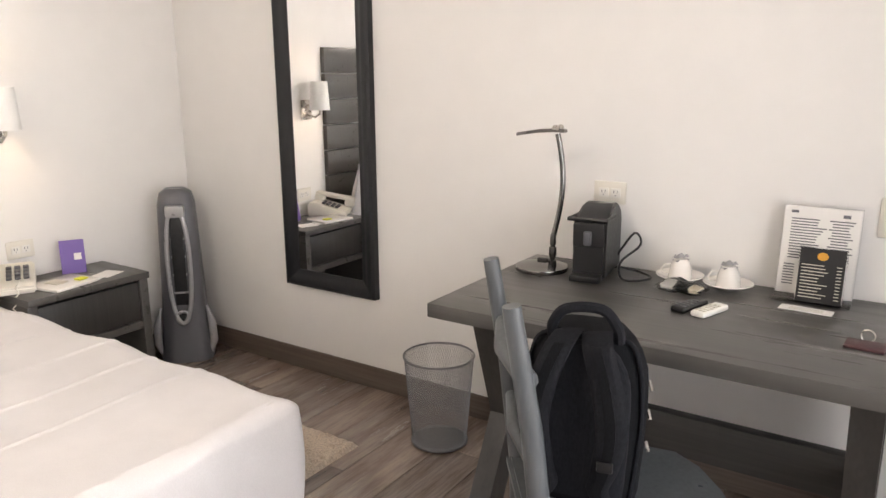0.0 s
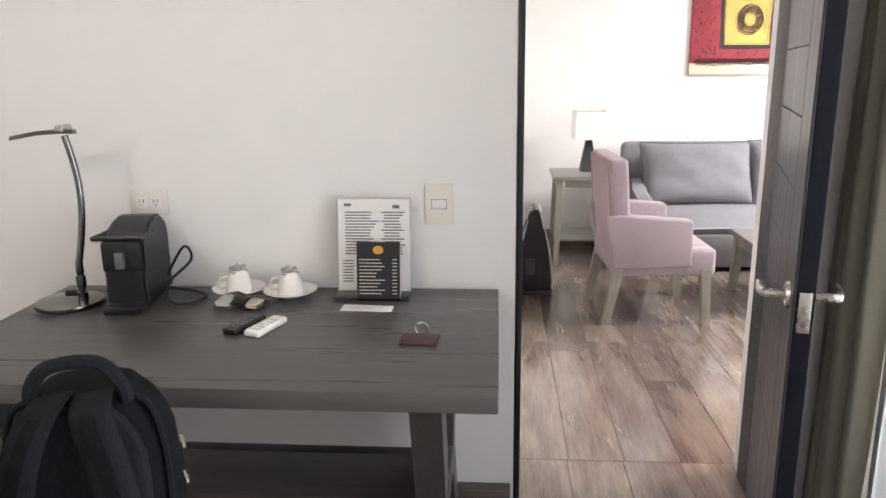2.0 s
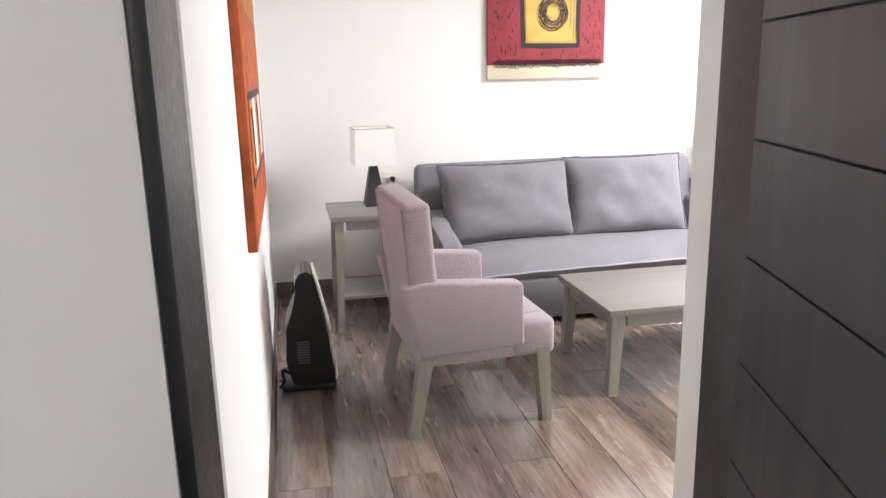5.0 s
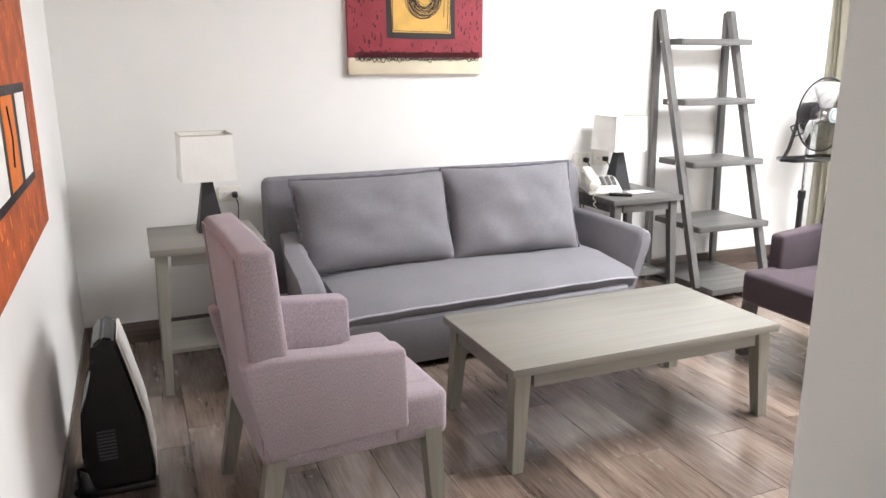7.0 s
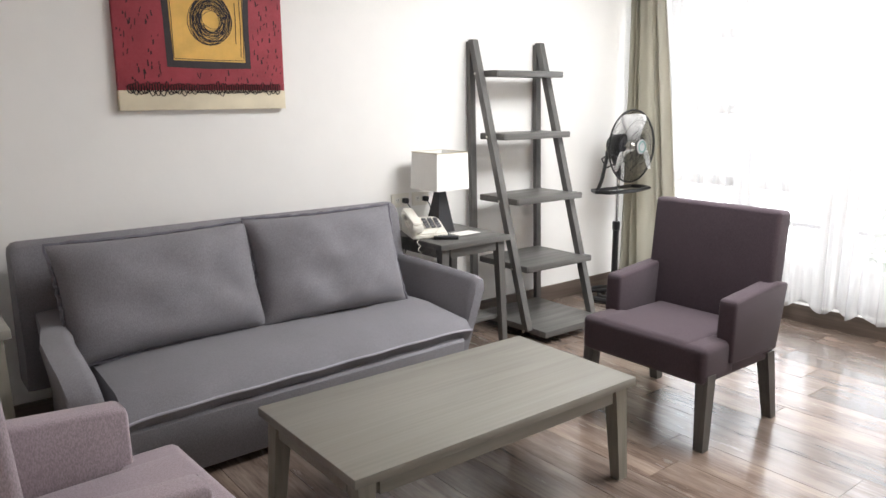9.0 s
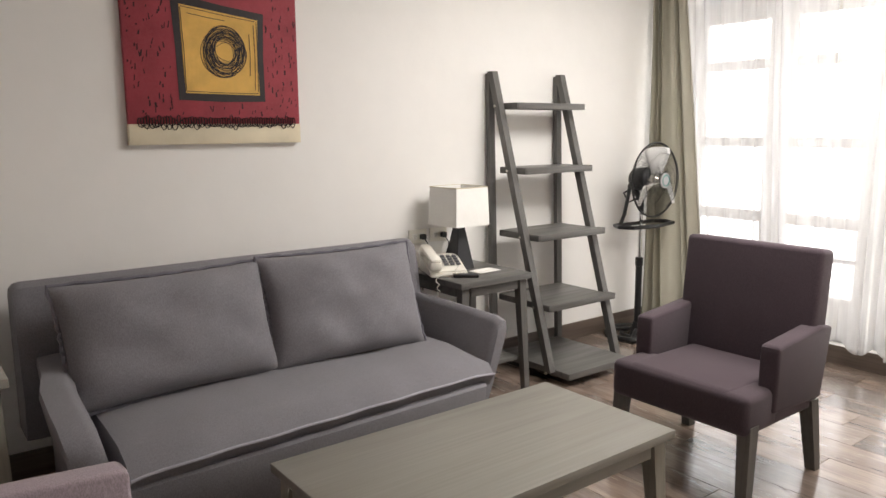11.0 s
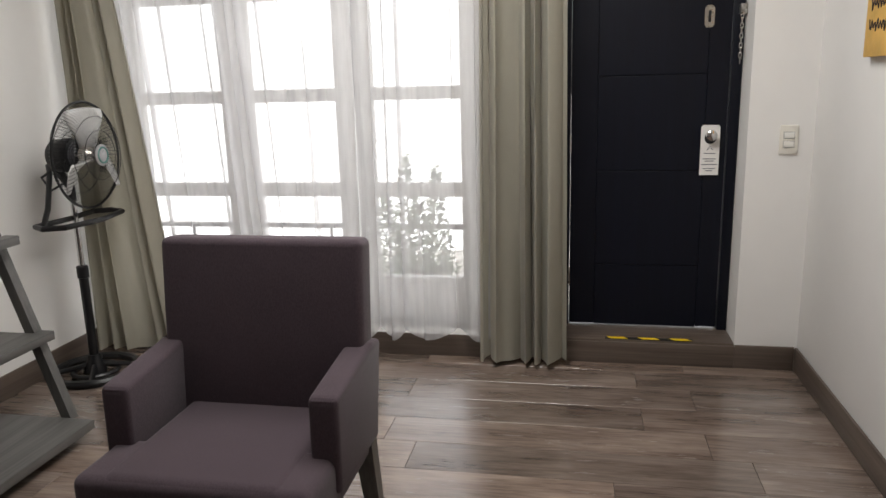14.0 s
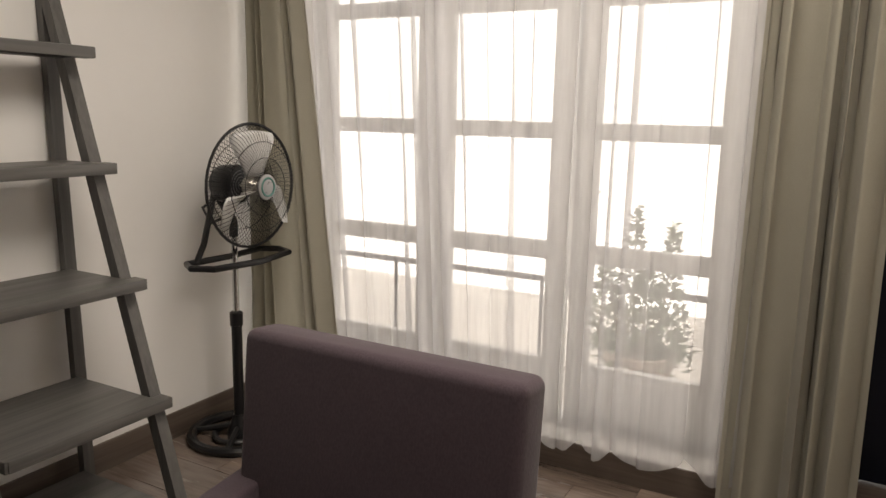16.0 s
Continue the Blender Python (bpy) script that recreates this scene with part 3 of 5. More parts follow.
# ---- curtains ----
def drape(name, mat, x, y0, y1, z0, z1, folds, amp, label, flare=0.0, wave=0.0, seed=0, lean=0.0, over=0.0):
    """A hanging cloth with uneven folds; flare spreads the foot, over lays the folds over one another."""
    rnd = random.Random(seed)
    n, rows = folds * 12, 14
    ph = [rnd.uniform(0.3, 1.6) for _ in range(folds + 1)]
    c = thing(name, pose(x, (y0 + y1) / 2, 0), label, "curtain")
    bm = B()
    grid = []
    for j in range(rows + 1):
        q = j / rows
        row = []
        for i in range(n + 1):
            u = i / n
            k = u * folds + 0.55 * math.sin(u * 9.0 + seed) * math.sin(u * math.pi)
            k = min(max(k, 0.0), folds)
            f0 = int(min(k, folds - 1e-6))
            a = ph[f0] + (ph[f0 + 1] - ph[f0]) * (k - f0)
            s = math.sin(2 * math.pi * (k + 0.12 * math.sin(q * 2.5 + k)))
            d = amp * a * s * (0.65 + 0.35 * (1 - q)) + 0.012 * noise.noise(Vector((u * 7, q * 2.5, seed)))
            w = (y1 - y0) * (1 + flare * (1 - q))
            y = (u - 0.5) * w + lean * (1 - q) + 0.12 * amp * math.sin(4 * math.pi * k) + over * a * math.sin(2 * math.pi * k + 1.2 + 0.4 * q)
            z = z0 + (z1 - z0) * q + (wave * math.sin(2 * math.pi * k * 0.5 + 1) * (1 - q) ** 6)
            row.append(bm.verts.new((d, y, z)))
        grid.append(row)
    for a, b in zip(grid, grid[1:]):
        for i in range(n):
            bm.faces.new((a[i], a[i + 1], b[i + 1], b[i]))
    cl = part("cloth", bm, mat, c)
    cl.data.set_sharp_from_angle(angle=radians(180))
    return c


drape("khaki_curtain", M["khaki"], 5.02, 3.80, 4.16, 0.03, 2.55, 5, 0.055, "heavy khaki curtain gathered between window and door", 0.12, 0.01, 3)
drape("khaki_curtain", M["khaki"], 4.98, 5.98, 6.17, 0.03, 2.55, 5, 0.04, "heavy khaki curtain spreading from the corner by the window", 1.5, 0.01, 5, -0.155)
drape("sheer_curtain", M["sheer"], 5.075, 4.10, 4.97, 0.12, 2.55, 9, 0.038, "white sheer voile curtain with wavy hem", 0.02, 0.035, 7, 0.0, 0.02)
drape("sheer_curtain", M["sheer"], 5.085, 5.03, 6.02, 0.12, 2.55, 11, 0.038, "white sheer voile curtain half of the window", -0.06, 0.035, 9, -0.13, 0.022)
drape("khaki_curtain", M["khaki"], 1.13, 2.18, 2.36, 0.03, 2.5, 3, 0.045, "khaki curtain bunched beside the bedroom window", 0.3, 0.01, 11)
drape("sheer_curtain", M["sheer"], 1.19, -1.3, 2.17, 0.06, 2.5, 22, 0.025, "white sheer curtain over the bedroom window", 0.0, 0.02, 13)
tas = thing("pull_cord", pose(5.125, 4.945, 0), "thin dark pull cord hanging between the sheers", "cord")
part("cord", tube(B(), [(0, 0, 2.62), (0.004, 0.003, 1.9), (0, -0.004, 1.3)], 0.002, 6), M["ink_light"], tas)
part("toggle", turned(B(), [(0.004, 1.25), (0.009, 1.255), (0.009, 1.3), (0.004, 1.305)], 10), M["black_plastic"], tas)

# ---- outside ----
ob = structure("ground", box(B(), (5.48, -40, -0.75), (90, 90, -0.5)), M["ground"], "pale ground and terrace outside the windows", "ground")
rail = thing("terrace_railing", pose(7.3, 0, -0.5), "grey metal terrace railing outside the window", "railing")
part("top_rail", tube(B(), [(0, 2.0, 0.72), (0, 8.5, 0.72)], 0.022, 8), M["rail_paint"], rail)
part("bottom_rail", tube(B(), [(0, 2.0, 0.1), (0, 8.5, 0.1)], 0.014, 8), M["rail_paint"], rail)
for k in range(6):
    part("baluster", tube(B(), [(0, 2.1 + 1.2 * k, 0.0), (0, 2.1 + 1.2 * k, 0.72)], 0.014, 6), M["rail_paint"], rail)
pot = thing("potted_shrub", pose(6.75, 4.87, -0.5), "leafy shrub in a clay pot on the terrace", "plant")
part("pot", turned(B(), [(0.12, 0), (0.17, 0.25), (0.2, 0.45), (0.22, 0.46), (0.22, 0.5), (0.19, 0.5), (0.17, 0.44)], 24), M["clay"], pot)
stems = B()
leaves = B()
rnd = random.Random(4)
for cx, cy, low, high, spread in ((0.0, 0.07, 0.45, 1.32, 0.16), (0.05, -0.14, 0.45, 1.24, 0.14), (-0.05, 0.2, 0.5, 1.08, 0.14), (0.0, -0.02, 0.42, 1.0, 0.26)):
    tube(stems, [(0, 0, 0.42), (cx * 0.7, cy * 0.7, 0.65), (cx, cy, high - 0.04)], [0.012, 0.008, 0.003], 5)
    for i in range(420):
        q = rnd.random() ** 1.3
        r = spread * (1.05 - q) * math.sqrt(rnd.random()) + 0.012
        a = rnd.uniform(0, 2 * math.pi)
        c = Vector((cx + r * math.cos(a), cy + r * math.sin(a), low + (high - low) * q + rnd.gauss(0, 0.02)))
        d = Vector((math.cos(a) + rnd.gauss(0, 0.5), math.sin(a) + rnd.gauss(0, 0.5), rnd.gauss(0.4, 0.5))).normalized() * rnd.uniform(0.02, 0.036)
        side = d.orthogonal().normalized() * 0.011
        leaves.faces.new([leaves.verts.new(p) for p in (c - d, c + side, c + d, c - side)])
part("stems", stems, M["clay"], pot)
tagged(part("foliage", leaves, M["leaf"], pot, soft=False), "small green leaves, paled to imitate window glare")


# ---- living room furniture ----
def leg_prism(bm, top, foot, wt, wf):
    """A square tapered leg from the centre of its top to the centre of its foot."""
    rings = []
    for (x, y, z), w in ((foot, wf), (top, wt)):
        h = w / 2
        rings.append([Vector((x - h, y - h, z)), Vector((x + h, y - h, z)), Vector((x + h, y + h, z)), Vector((x - h, y + h, z))])
    return loft(bm, rings)


def splayed_table(name, m, w, d, h, label, category, mats, top_t=0.028, apron=0.06, leg=0.05, splay=0.03, shelf=None, group=""):
    t = thing(name, m, label, category, group)
    part("tabletop", box(B(), (-w / 2, -d / 2, h - top_t), (w / 2, d / 2, h), 0.003), mats[0], t)
    i = 0.035
    z0, z1 = h - top_t - apron, h - top_t
    for s in (-1, 1):
        part("apron", box(B(), (-w / 2 + i + leg, s * (d / 2 - i) - 0.01, z0), (w / 2 - i - leg, s * (d / 2 - i) + 0.01, z1), 0.001), mats[0], t)
        part("apron", box(B(), (s * (w / 2 - i) - 0.01, -d / 2 + i + leg, z0), (s * (w / 2 - i) + 0.01, d / 2 - i - leg, z1), 0.001), mats[0], t)
    for sx in (-1, 1):
        for sy in (-1, 1):
            cx, cy = sx * (w / 2 - i - leg / 2 + 0.012), sy * (d / 2 - i - leg / 2 + 0.012)
            part("leg", leg_prism(B(), (cx, cy, z1), (cx + sx * splay, cy + sy * splay, 0.0), leg, leg * 0.72), mats[1], t)
    if shelf:
        part("shelf", box(B(), (-w / 2 + 0.05, -d / 2 + 0.05, shelf), (w / 2 - 0.05, d / 2 - 0.05, shelf + 0.02), 0.002), mats[0], t)
    return t


splayed_table("coffee_table", pose(2.197, 4.655, 0), 1.165, 0.60, 0.39, "low taupe-stained wooden coffee table before the sofa", "coffee table", (M["taupe_wood"], M["taupe_wood_z"]), 0.03, 0.055, 0.058, 0.02)
splayed_table("end_table", pose(0.785, 5.72, 0), 0.465, 0.48, 0.64, "taupe-grey wooden end table with lower shelf beside the sofa", "side table", (M["taupe_wood"], M["taupe_wood_z"]), 0.03, 0.05, 0.045, 0.02, 0.17)
splayed_table("end_table", pose(3.17, 5.925, 0), 0.47, 0.49, 0.64, "dark grey wooden end table holding phone and lamp", "side table", (M["grey_wood"], M["grey_wood_z"]), 0.03, 0.05, 0.045, 0.025, 0.17)

# sofa
sofa = thing("sofa", pose(2.0, 5.65, 0), "three-seat grey linen sofa with flared arms and two cushions", "sofa")
rings = []
for x, k in ((-0.79, 1.03), (-0.775, 1.07), (0.785, 0.93), (0.80, 0.90)):
    rings.append([Vector((x, y * k, z)) for y, z in ((-0.30, 0.035), (-0.315, 0.05), (-0.348, 0.262), (-0.338, 0.272), (0.46, 0.272), (0.46, 0.035))])
part("base", loft(B(), rings), M["sofa"], sofa)
bm = B()
prof = [(0.30, 0.25), (0.26, 0.42), (0.33, 0.78), (0.345, 0.815), (0.38, 0.832), (0.43, 0.825), (0.47, 0.79), (0.49, 0.25)]
rings = []
for x, k in ((-0.895, 0.93), (-0.88, 0.985), (-0.86, 1.0), (-0.4, 1.0), (0.0, 1.006), (0.4, 1.0), (0.85, 1.0), (0.87, 0.985), (0.885, 0.93)):
    cy = 0.38
    rings.append([Vector((x, cy + (y - cy) * (k if abs(k - 1) > 0.01 else 1), 0.25 + (z - 0.25) * (0.5 + k / 2))) for y, z in prof])
part("backrest", loft(bm, rings), M["sofa"], sofa)
for s in (-1, 1):
    bm = B()
    rings = []
    if s > 0:
        ends = ((-0.275, 0.50, 0.105), (-0.268, 0.525, 0.11), (-0.23, 0.54, 0.105), (-0.05, 0.555, 0.075), (0.1, 0.565, 0.05), (0.32, 0.57, 0.03))
    else:
        ends = ((-0.385, 0.37, 0.05), (-0.38, 0.425, 0.065), (-0.36, 0.47, 0.075), (-0.315, 0.505, 0.08), (-0.24, 0.53, 0.085), (-0.05, 0.55, 0.08), (0.1, 0.56, 0.05), (0.32, 0.57, 0.03))
    for y, zt, fl in ends:
        xi, xo = (0.80, 0.835) if s > 0 else (-0.72, -0.80)
        rings.append([Vector((xi, y + 0.03 if s > 0 else max(y, -0.36), 0.06)), Vector((xi + s * fl * (0.93 if s > 0 else 0.75), y, zt - 0.03)), Vector((xi + s * (fl * (0.97 if s > 0 else 0.9) + 0.012), y, zt - 0.006)), Vector((xi + s * (fl + 0.02), y, zt)), Vector((xo + s * (fl + 0.008), y, zt - 0.006)), Vector((xo + s * (fl + 0.012), y, zt - 0.03)), Vector((xo, y + 0.03 if s > 0 else max(y, -0.36), 0.06))])
    part("armrest", loft(bm, rings), M["sofa"], sofa)
bm = B()
n = 40
rows = []
for i in range(n + 1):
    k = 1 - abs(2 * i / n - 1) ** 10
    fy = -0.375 + 0.075 * i / n + 0.004 * math.sin(i * 0.9)
    row = [(0.25, 0.25), (fy + 0.02, 0.268), (fy - 0.004, 0.311), (fy - 0.012, 0.318), (fy - 0.004, 0.326), (fy + 0.03, 0.365), (fy + 0.12, 0.398), (-0.05, 0.412), (0.1, 0.41), (0.27, 0.40)]
    pts = []
    for y, z in row:
        u = -0.71 + (1.555 if y < -0.25 else 1.50) * i / n
        pts.append(Vector((u, y, z - (1 - k) * 0.02 + 0.006 * noise.noise(Vector((u * 4, y * 4, 0))))))
    rows.append(pts)
part("seat_cushion", loft(bm, rows), M["sofa"], sofa)
# front edge highlight comes from the pale piping colour
part("piping", tube(B(), [(-0.71 + 1.555 * i / 30, -0.388 + 0.075 * i / 30 + 0.004 * math.sin(i * 1.2), 0.318 - 0.012 * abs(i / 15 - 1) ** 8) for i in range(31)], 0.0055, 6), M["piping"], sofa)
for sx in (-0.7, 0.72):
    for sy in (-0.23, 0.38):
        part("foot", box(B(), (sx - 0.03, sy - 0.03, 0), (sx + 0.03, sy + 0.03, 0.04), 0.004), M["black_matte"], sofa)


def back_cushion(x, rz, tilt, w, h):
    c = thing("sofa_cushion", pose(x, 5.765, 0.622, tilt, 0, rz), "plump grey linen cushion with frayed flange edge", "cushion", "cushions on the sofa")
    part("filling", pillow(B(), w, h, 0.21, None, 36), M["sofa"], c)
    edge = []
    for k in range(96):
        a = 2 * math.pi * k / 96
        ca, sa = math.cos(a), math.sin(a)
        q = max(abs(ca), abs(sa))
        u, v = ca / q, sa / q
        edge.append((u * (w / 2 + 0.006 + 0.003 * math.sin(k * 2.4)) * (1 - 0.045 * (1 - v * v) * abs(u) ** 6), 0.004 * math.sin(k * 3.1), v * (h / 2 + 0.006 + 0.003 * math.sin(k * 1.9)) * (1 - 0.045 * (1 - u * u) * abs(v) ** 6)))
    part("flange", tube(B(), edge, 0.007, 5, True), M["sofa_seam"], c)


back_cushion(1.60, 3, -20, 0.80, 0.46)
back_cushion(2.345, -2, -19, 0.74, 0.48)


def armchair(m, fab, legmat, label, back=-0.18, tilt=-7.0, half=0.298, wide=0.3, reach=0.185, front=0.304):
    """Faces +x; origin on the floor between the legs."""
    c = thing("armchair", m, label, "armchair", "armchairs round the coffee table")
    for sx in (-1, 1):
        for sy in (-1, 1):
            part("leg", leg_prism(B(), (0.25 + front - 0.304 if sx > 0 else -0.22, sy * (wide - 0.038), 0.31), (0.268 + front - 0.304 if sx > 0 else -0.278, sy * (wide - 0.028), 0), 0.055, 0.042), legmat, c)
    part("seat", box(B(), (-0.25, 0.02 - wide, 0.275), (front - 0.054, wide - 0.02, 0.35), 0.015, None, 3), fab, c)
    bm = box(B(), (-0.2, 0.085 - wide, 0.335), (front - 0.004, wide - 0.085, 0.43), 0.03, None, 4)
    box(bm, (reach - 0.045, 0.014 - wide, 0.272), (front, wide - 0.014, 0.425), 0.028, None, 4)
    part("seat_cushion", bm, fab, c)
    lean = pose(back, 0, 0.29, 0, tilt, 0)
    part("backrest", box(B(), (-0.09, -half, 0.0), (0.012, half, 0.622), 0.022, lean, 4), fab, c)
    pts = [lean @ Vector((-0.092, s * (half - 0.02), z)) for s, z in ((-1, 0.03), (-1, 0.605), (1, 0.605), (1, 0.03))]
    part("piping", tube(B(), pts, 0.004, 6), fab, c)
    for s in (-1, 1):
        bm = B()
        out = [(-0.24, 0.32), (reach + 0.005, 0.33), (reach, 0.572), (reach - 0.012, 0.584), (-0.22, 0.615), (-0.30, 0.60)]
        y0, y1 = (wide - 0.078, wide) if s > 0 else (-wide, 0.078 - wide)
        extrude_outline(bm, [(x, y0, z) for x, z in out], (0, y1 - y0, 0))
        bmesh.ops.bevel(bm, geom=list(bm.edges), offset=0.013, segments=3, affect='EDGES', profile=0.5)
        part("armrest", bm, fab, c)
    return c


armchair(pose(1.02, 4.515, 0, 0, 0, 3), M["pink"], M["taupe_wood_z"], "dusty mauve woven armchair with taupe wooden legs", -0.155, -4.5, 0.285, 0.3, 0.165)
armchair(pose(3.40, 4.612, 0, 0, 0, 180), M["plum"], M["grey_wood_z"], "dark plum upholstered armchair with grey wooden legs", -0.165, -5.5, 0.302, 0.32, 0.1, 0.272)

# ladder shelf
lad = thing("ladder_shelf", pose(3.855, 6.2, 0), "grey-stained wooden ladder shelf leaning by the wall", "shelf")
XL, XR = -0.295, 0.245
for x in (XL, XR):
    bm = B()
    rings = []
    for y, z in ((-0.04, 0.0), (0.012, 1.68)):
        rings.append([Vector((x - 0.02, y - 0.025, z)), Vector((x + 0.02, y - 0.025, z)), Vector((x + 0.02, y + 0.005, z)), Vector((x - 0.02, y + 0.005, z))])
    part("rear_post", loft(bm, rings), M["grey_wood_z"], lad)
    bm = B()
    rings = []
    for y, z in ((-0.50, 0.07), (-0.012, 1.69)):
        rings.append([Vector((x - 0.02, y - 0.03, z)), Vector((x + 0.02, y - 0.03, z)), Vector((x + 0.02, y + 0.012, z)), Vector((x - 0.02, y + 0.012, z))])
    part("front_post", loft(bm, rings), M["grey_wood_z"], lad)
for z, yf in ((1.515, -0.205), (1.16, -0.275), (0.80, -0.385), (0.425, -0.475), (0.08, -0.63)):
    part("shelf_board", box(B(), (XL + 0.021, yf, z - 0.036), (XR - 0.021, -0.055 - 0.01, z), 0.003), M["grey_wood"], lad)
    if z > 0.1:
        part("shelf_nose", box(B(), (XL + 0.03, yf - 0.004, z - 0.036), (XR + 0.02, yf + 0.055, z - 0.001), 0.003), M["grey_wood"], lad)
    for x in (XL - 0.021, XR + 0.021):
        part("bolt", tube(B(), [(x - 0.003, -0.5 + 0.3 * z - 0.02, z - 0.018), (x + 0.003, -0.5 + 0.3 * z - 0.02, z - 0.018)], 0.008, 8), M["steel"], lad)


def table_lamp(m, label):
    t = thing("table_lamp", m, label, "table lamp", "table lamps beside the sofa")
    bm = B()
    rings = []
    for w, z in ((0.058, 0.0), (0.056, 0.012), (0.022, 0.225), (0.02, 0.23)):
        rings.append([Vector((-w, -w, z)), Vector((w, -w, z)), Vector((w, w, z)), Vector((-w, w, z))])
    part("base", loft(bm, rings), M["charcoal"], t)
    part("stem", turned(B(), [(0.009, 0.229), (0.009, 0.30)], 10), M["chrome"], t)
    bm = B()
    a, b, h0, h1 = 0.115, 0.108, 0.235, 0.435
    outer = [[Vector((sx * w, sy * w, z)) for sx, sy in ((-1, -1), (1, -1), (1, 1), (-1, 1))] for w, z in ((a, h0), (b, h1))]
    inner = [[Vector((sx * w, sy * w, z)) for sx, sy in ((-1, -1), (1, -1), (1, 1), (-1, 1))] for w, z in ((b - 0.003, h1), (a - 0.003, h0))]
    loft(bm, [outer[0], outer[1], inner[0], inner[1], outer[0]], False)
    sh = part("shade", bm, M["shade"], t, "square cream fabric shade")
    part("rim", tube(B(), [Vector((sx * b, sy * b, h1)) for sx, sy in ((-1, -1), (1, -1), (1, 1), (-1, 1))], 0.003, 5, True), M["shade_in"], sh)
    part("spider", tube(B(), [(-b, 0, h1 - 0.01), (0, 0, h1 - 0.02), (b, 0, h1 - 0.01)], 0.002, 5), M["steel"], sh)
    return t


table_lamp(pose(0.822, 5.80, 0.64, 0, 0, 2), "small table lamp with black tapered base on end table")
table_lamp(pose(3.19, 6.02, 0.64, 0, 0, 2), "small table lamp with black tapered base beside phone")


def outlet(m, label, sockets, plugs=False, rocker=False, w=0.118, h=0.078, group="wall plates"):
    """A wall plate in its own xz plane, front towards -y."""
    o = thing("wall_outlet" if sockets else "light_switch", m, label, "outlet" if sockets else "switch", group)
    part("plate", box(B(), (-w / 2, -0.009, -h / 2), (w / 2, 0, h / 2), 0.004), M["cream_plastic"], o)
    if sockets:
        for sx in (-1, 1):
            f = part("socket", box(B(), (sx * 0.022 - 0.018, -0.011, -0.016), (sx * 0.022 + 0.018, -0.008, 0.016), 0.001), M["white_plastic"], o)
            bm = B()
            for dx in (-0.006, 0.006):
                box(bm, (sx * 0.022 + dx - 0.0012, -0.0118, -0.001), (sx * 0.022 + dx + 0.0012, -0.0105, 0.009))
            box(bm, (sx * 0.022 - 0.002, -0.0118, -0.01), (sx * 0.022 + 0.002, -0.0105, -0.006))
            part("slots", bm, M["ink"], f)
    if rocker:
        for k in range(rocker):
            z = 0.0 if rocker == 1 else (0.019 if k == 0 else -0.019)
            part("rocker", box(B(), (-0.021, -0.0125, z - 0.013), (0.021, -0.008, z + 0.013), 0.002), M["white_plastic"], o)
            part("gap", box(B(), (-0.0225, -0.0095, z - 0.0145), (0.0225, -0.0088, z + 0.0145)), M["ink"], o)
    if plugs:
        pg = part("plug", box(B(), (0.006, -0.045, -0.016), (0.034, -0.0112, 0.014), 0.006), M["black_plastic"], o, "black plug")
        part("cable", tube(B(), smooth([(0.02, -0.04, -0.01), (0.03, -0.06, -0.05), (0.028, -0.03, -0.14), (0.02, -0.02, -0.3)]), 0.003, 6), M["black_plastic"], pg)
    return o


outlet(pose(0.965, 6.22, 0.73), "cream wall socket with a black plug behind table", True, True)
outlet(pose(3.06, 6.22, 0.80), "cream wall socket with a black plug behind phone", True, True)
outlet(pose(3.20, 6.22, 0.80), "cream double wall socket above the end table", True, True)
outlet(pose(5.13, 2.853, 1.045, 0, 0, -90), "white double light switch by the entrance door", False, False, 2, 0.076, 0.125)

# telephone
ph = ph_thing = thing("telephone", pose(3.045, 5.97, 0.64, 0, 0, -22) @ Matrix.Scale(1.22, 4), "cream corded desk telephone on the end table", "telephone")
bm = B()
extrude_outline(bm, [(-0.08, -0.10, 0.0), (-0.08, 0.10, 0.0), (-0.08, 0.10, 0.065), (-0.08, 0.06, 0.07), (-0.08, -0.10, 0.022)], (0.16, 0, 0))
bmesh.ops.bevel(bm, geom=list(bm.edges), offset=0.006, segments=2, affect='EDGES')
part("body", bm, M["cream_plastic"], ph)
kp = pose(0.025, -0.01, 0.052, 16.5, 0, 0)
for r in range(4):
    for c in range(3):
        part("key", box(B(), (-0.032 + 0.026 * c, -0.045 + 0.024 * r, 0.0), (-0.014 + 0.026 * c, -0.03 + 0.024 * r, 0.008), 0.002, kp), M["grey_plastic"], ph)
bm = box(B(), (-0.082, -0.105, 0.075), (-0.034, 0.105, 0.098), 0.012, pose(0, 0, 0, 10, 0, 0))
box(bm, (-0.085, -0.108, 0.045), (-0.031, -0.055, 0.085), 0.012, pose(0, 0, 0, 10, 0, 0))
box(bm, (-0.085, 0.055, 0.05), (-0.031, 0.108, 0.085), 0.012, pose(0, 0, 0, 10, 0, 0))
part("handset", bm, M["cream_plastic"], ph)
coil = []
for i in range(140):
    q = i / 139
    a = i * 0.9
    base_p = Vector((-0.06 - 0.02 * math.sin(q * 3.1), -0.11 - 0.06 * math.sin(q * 3.14), 0.05 - 0.19 * math.sin(q * 3.14) ** 0.8))
    base_p.x += 0.09 * q
    coil.append(base_p + Vector((math.cos(a), math.sin(a), 0)) * 0.006)
part("coiled_cord", tube(B(), coil, 0.002, 5), M["cream_plastic"], ph)


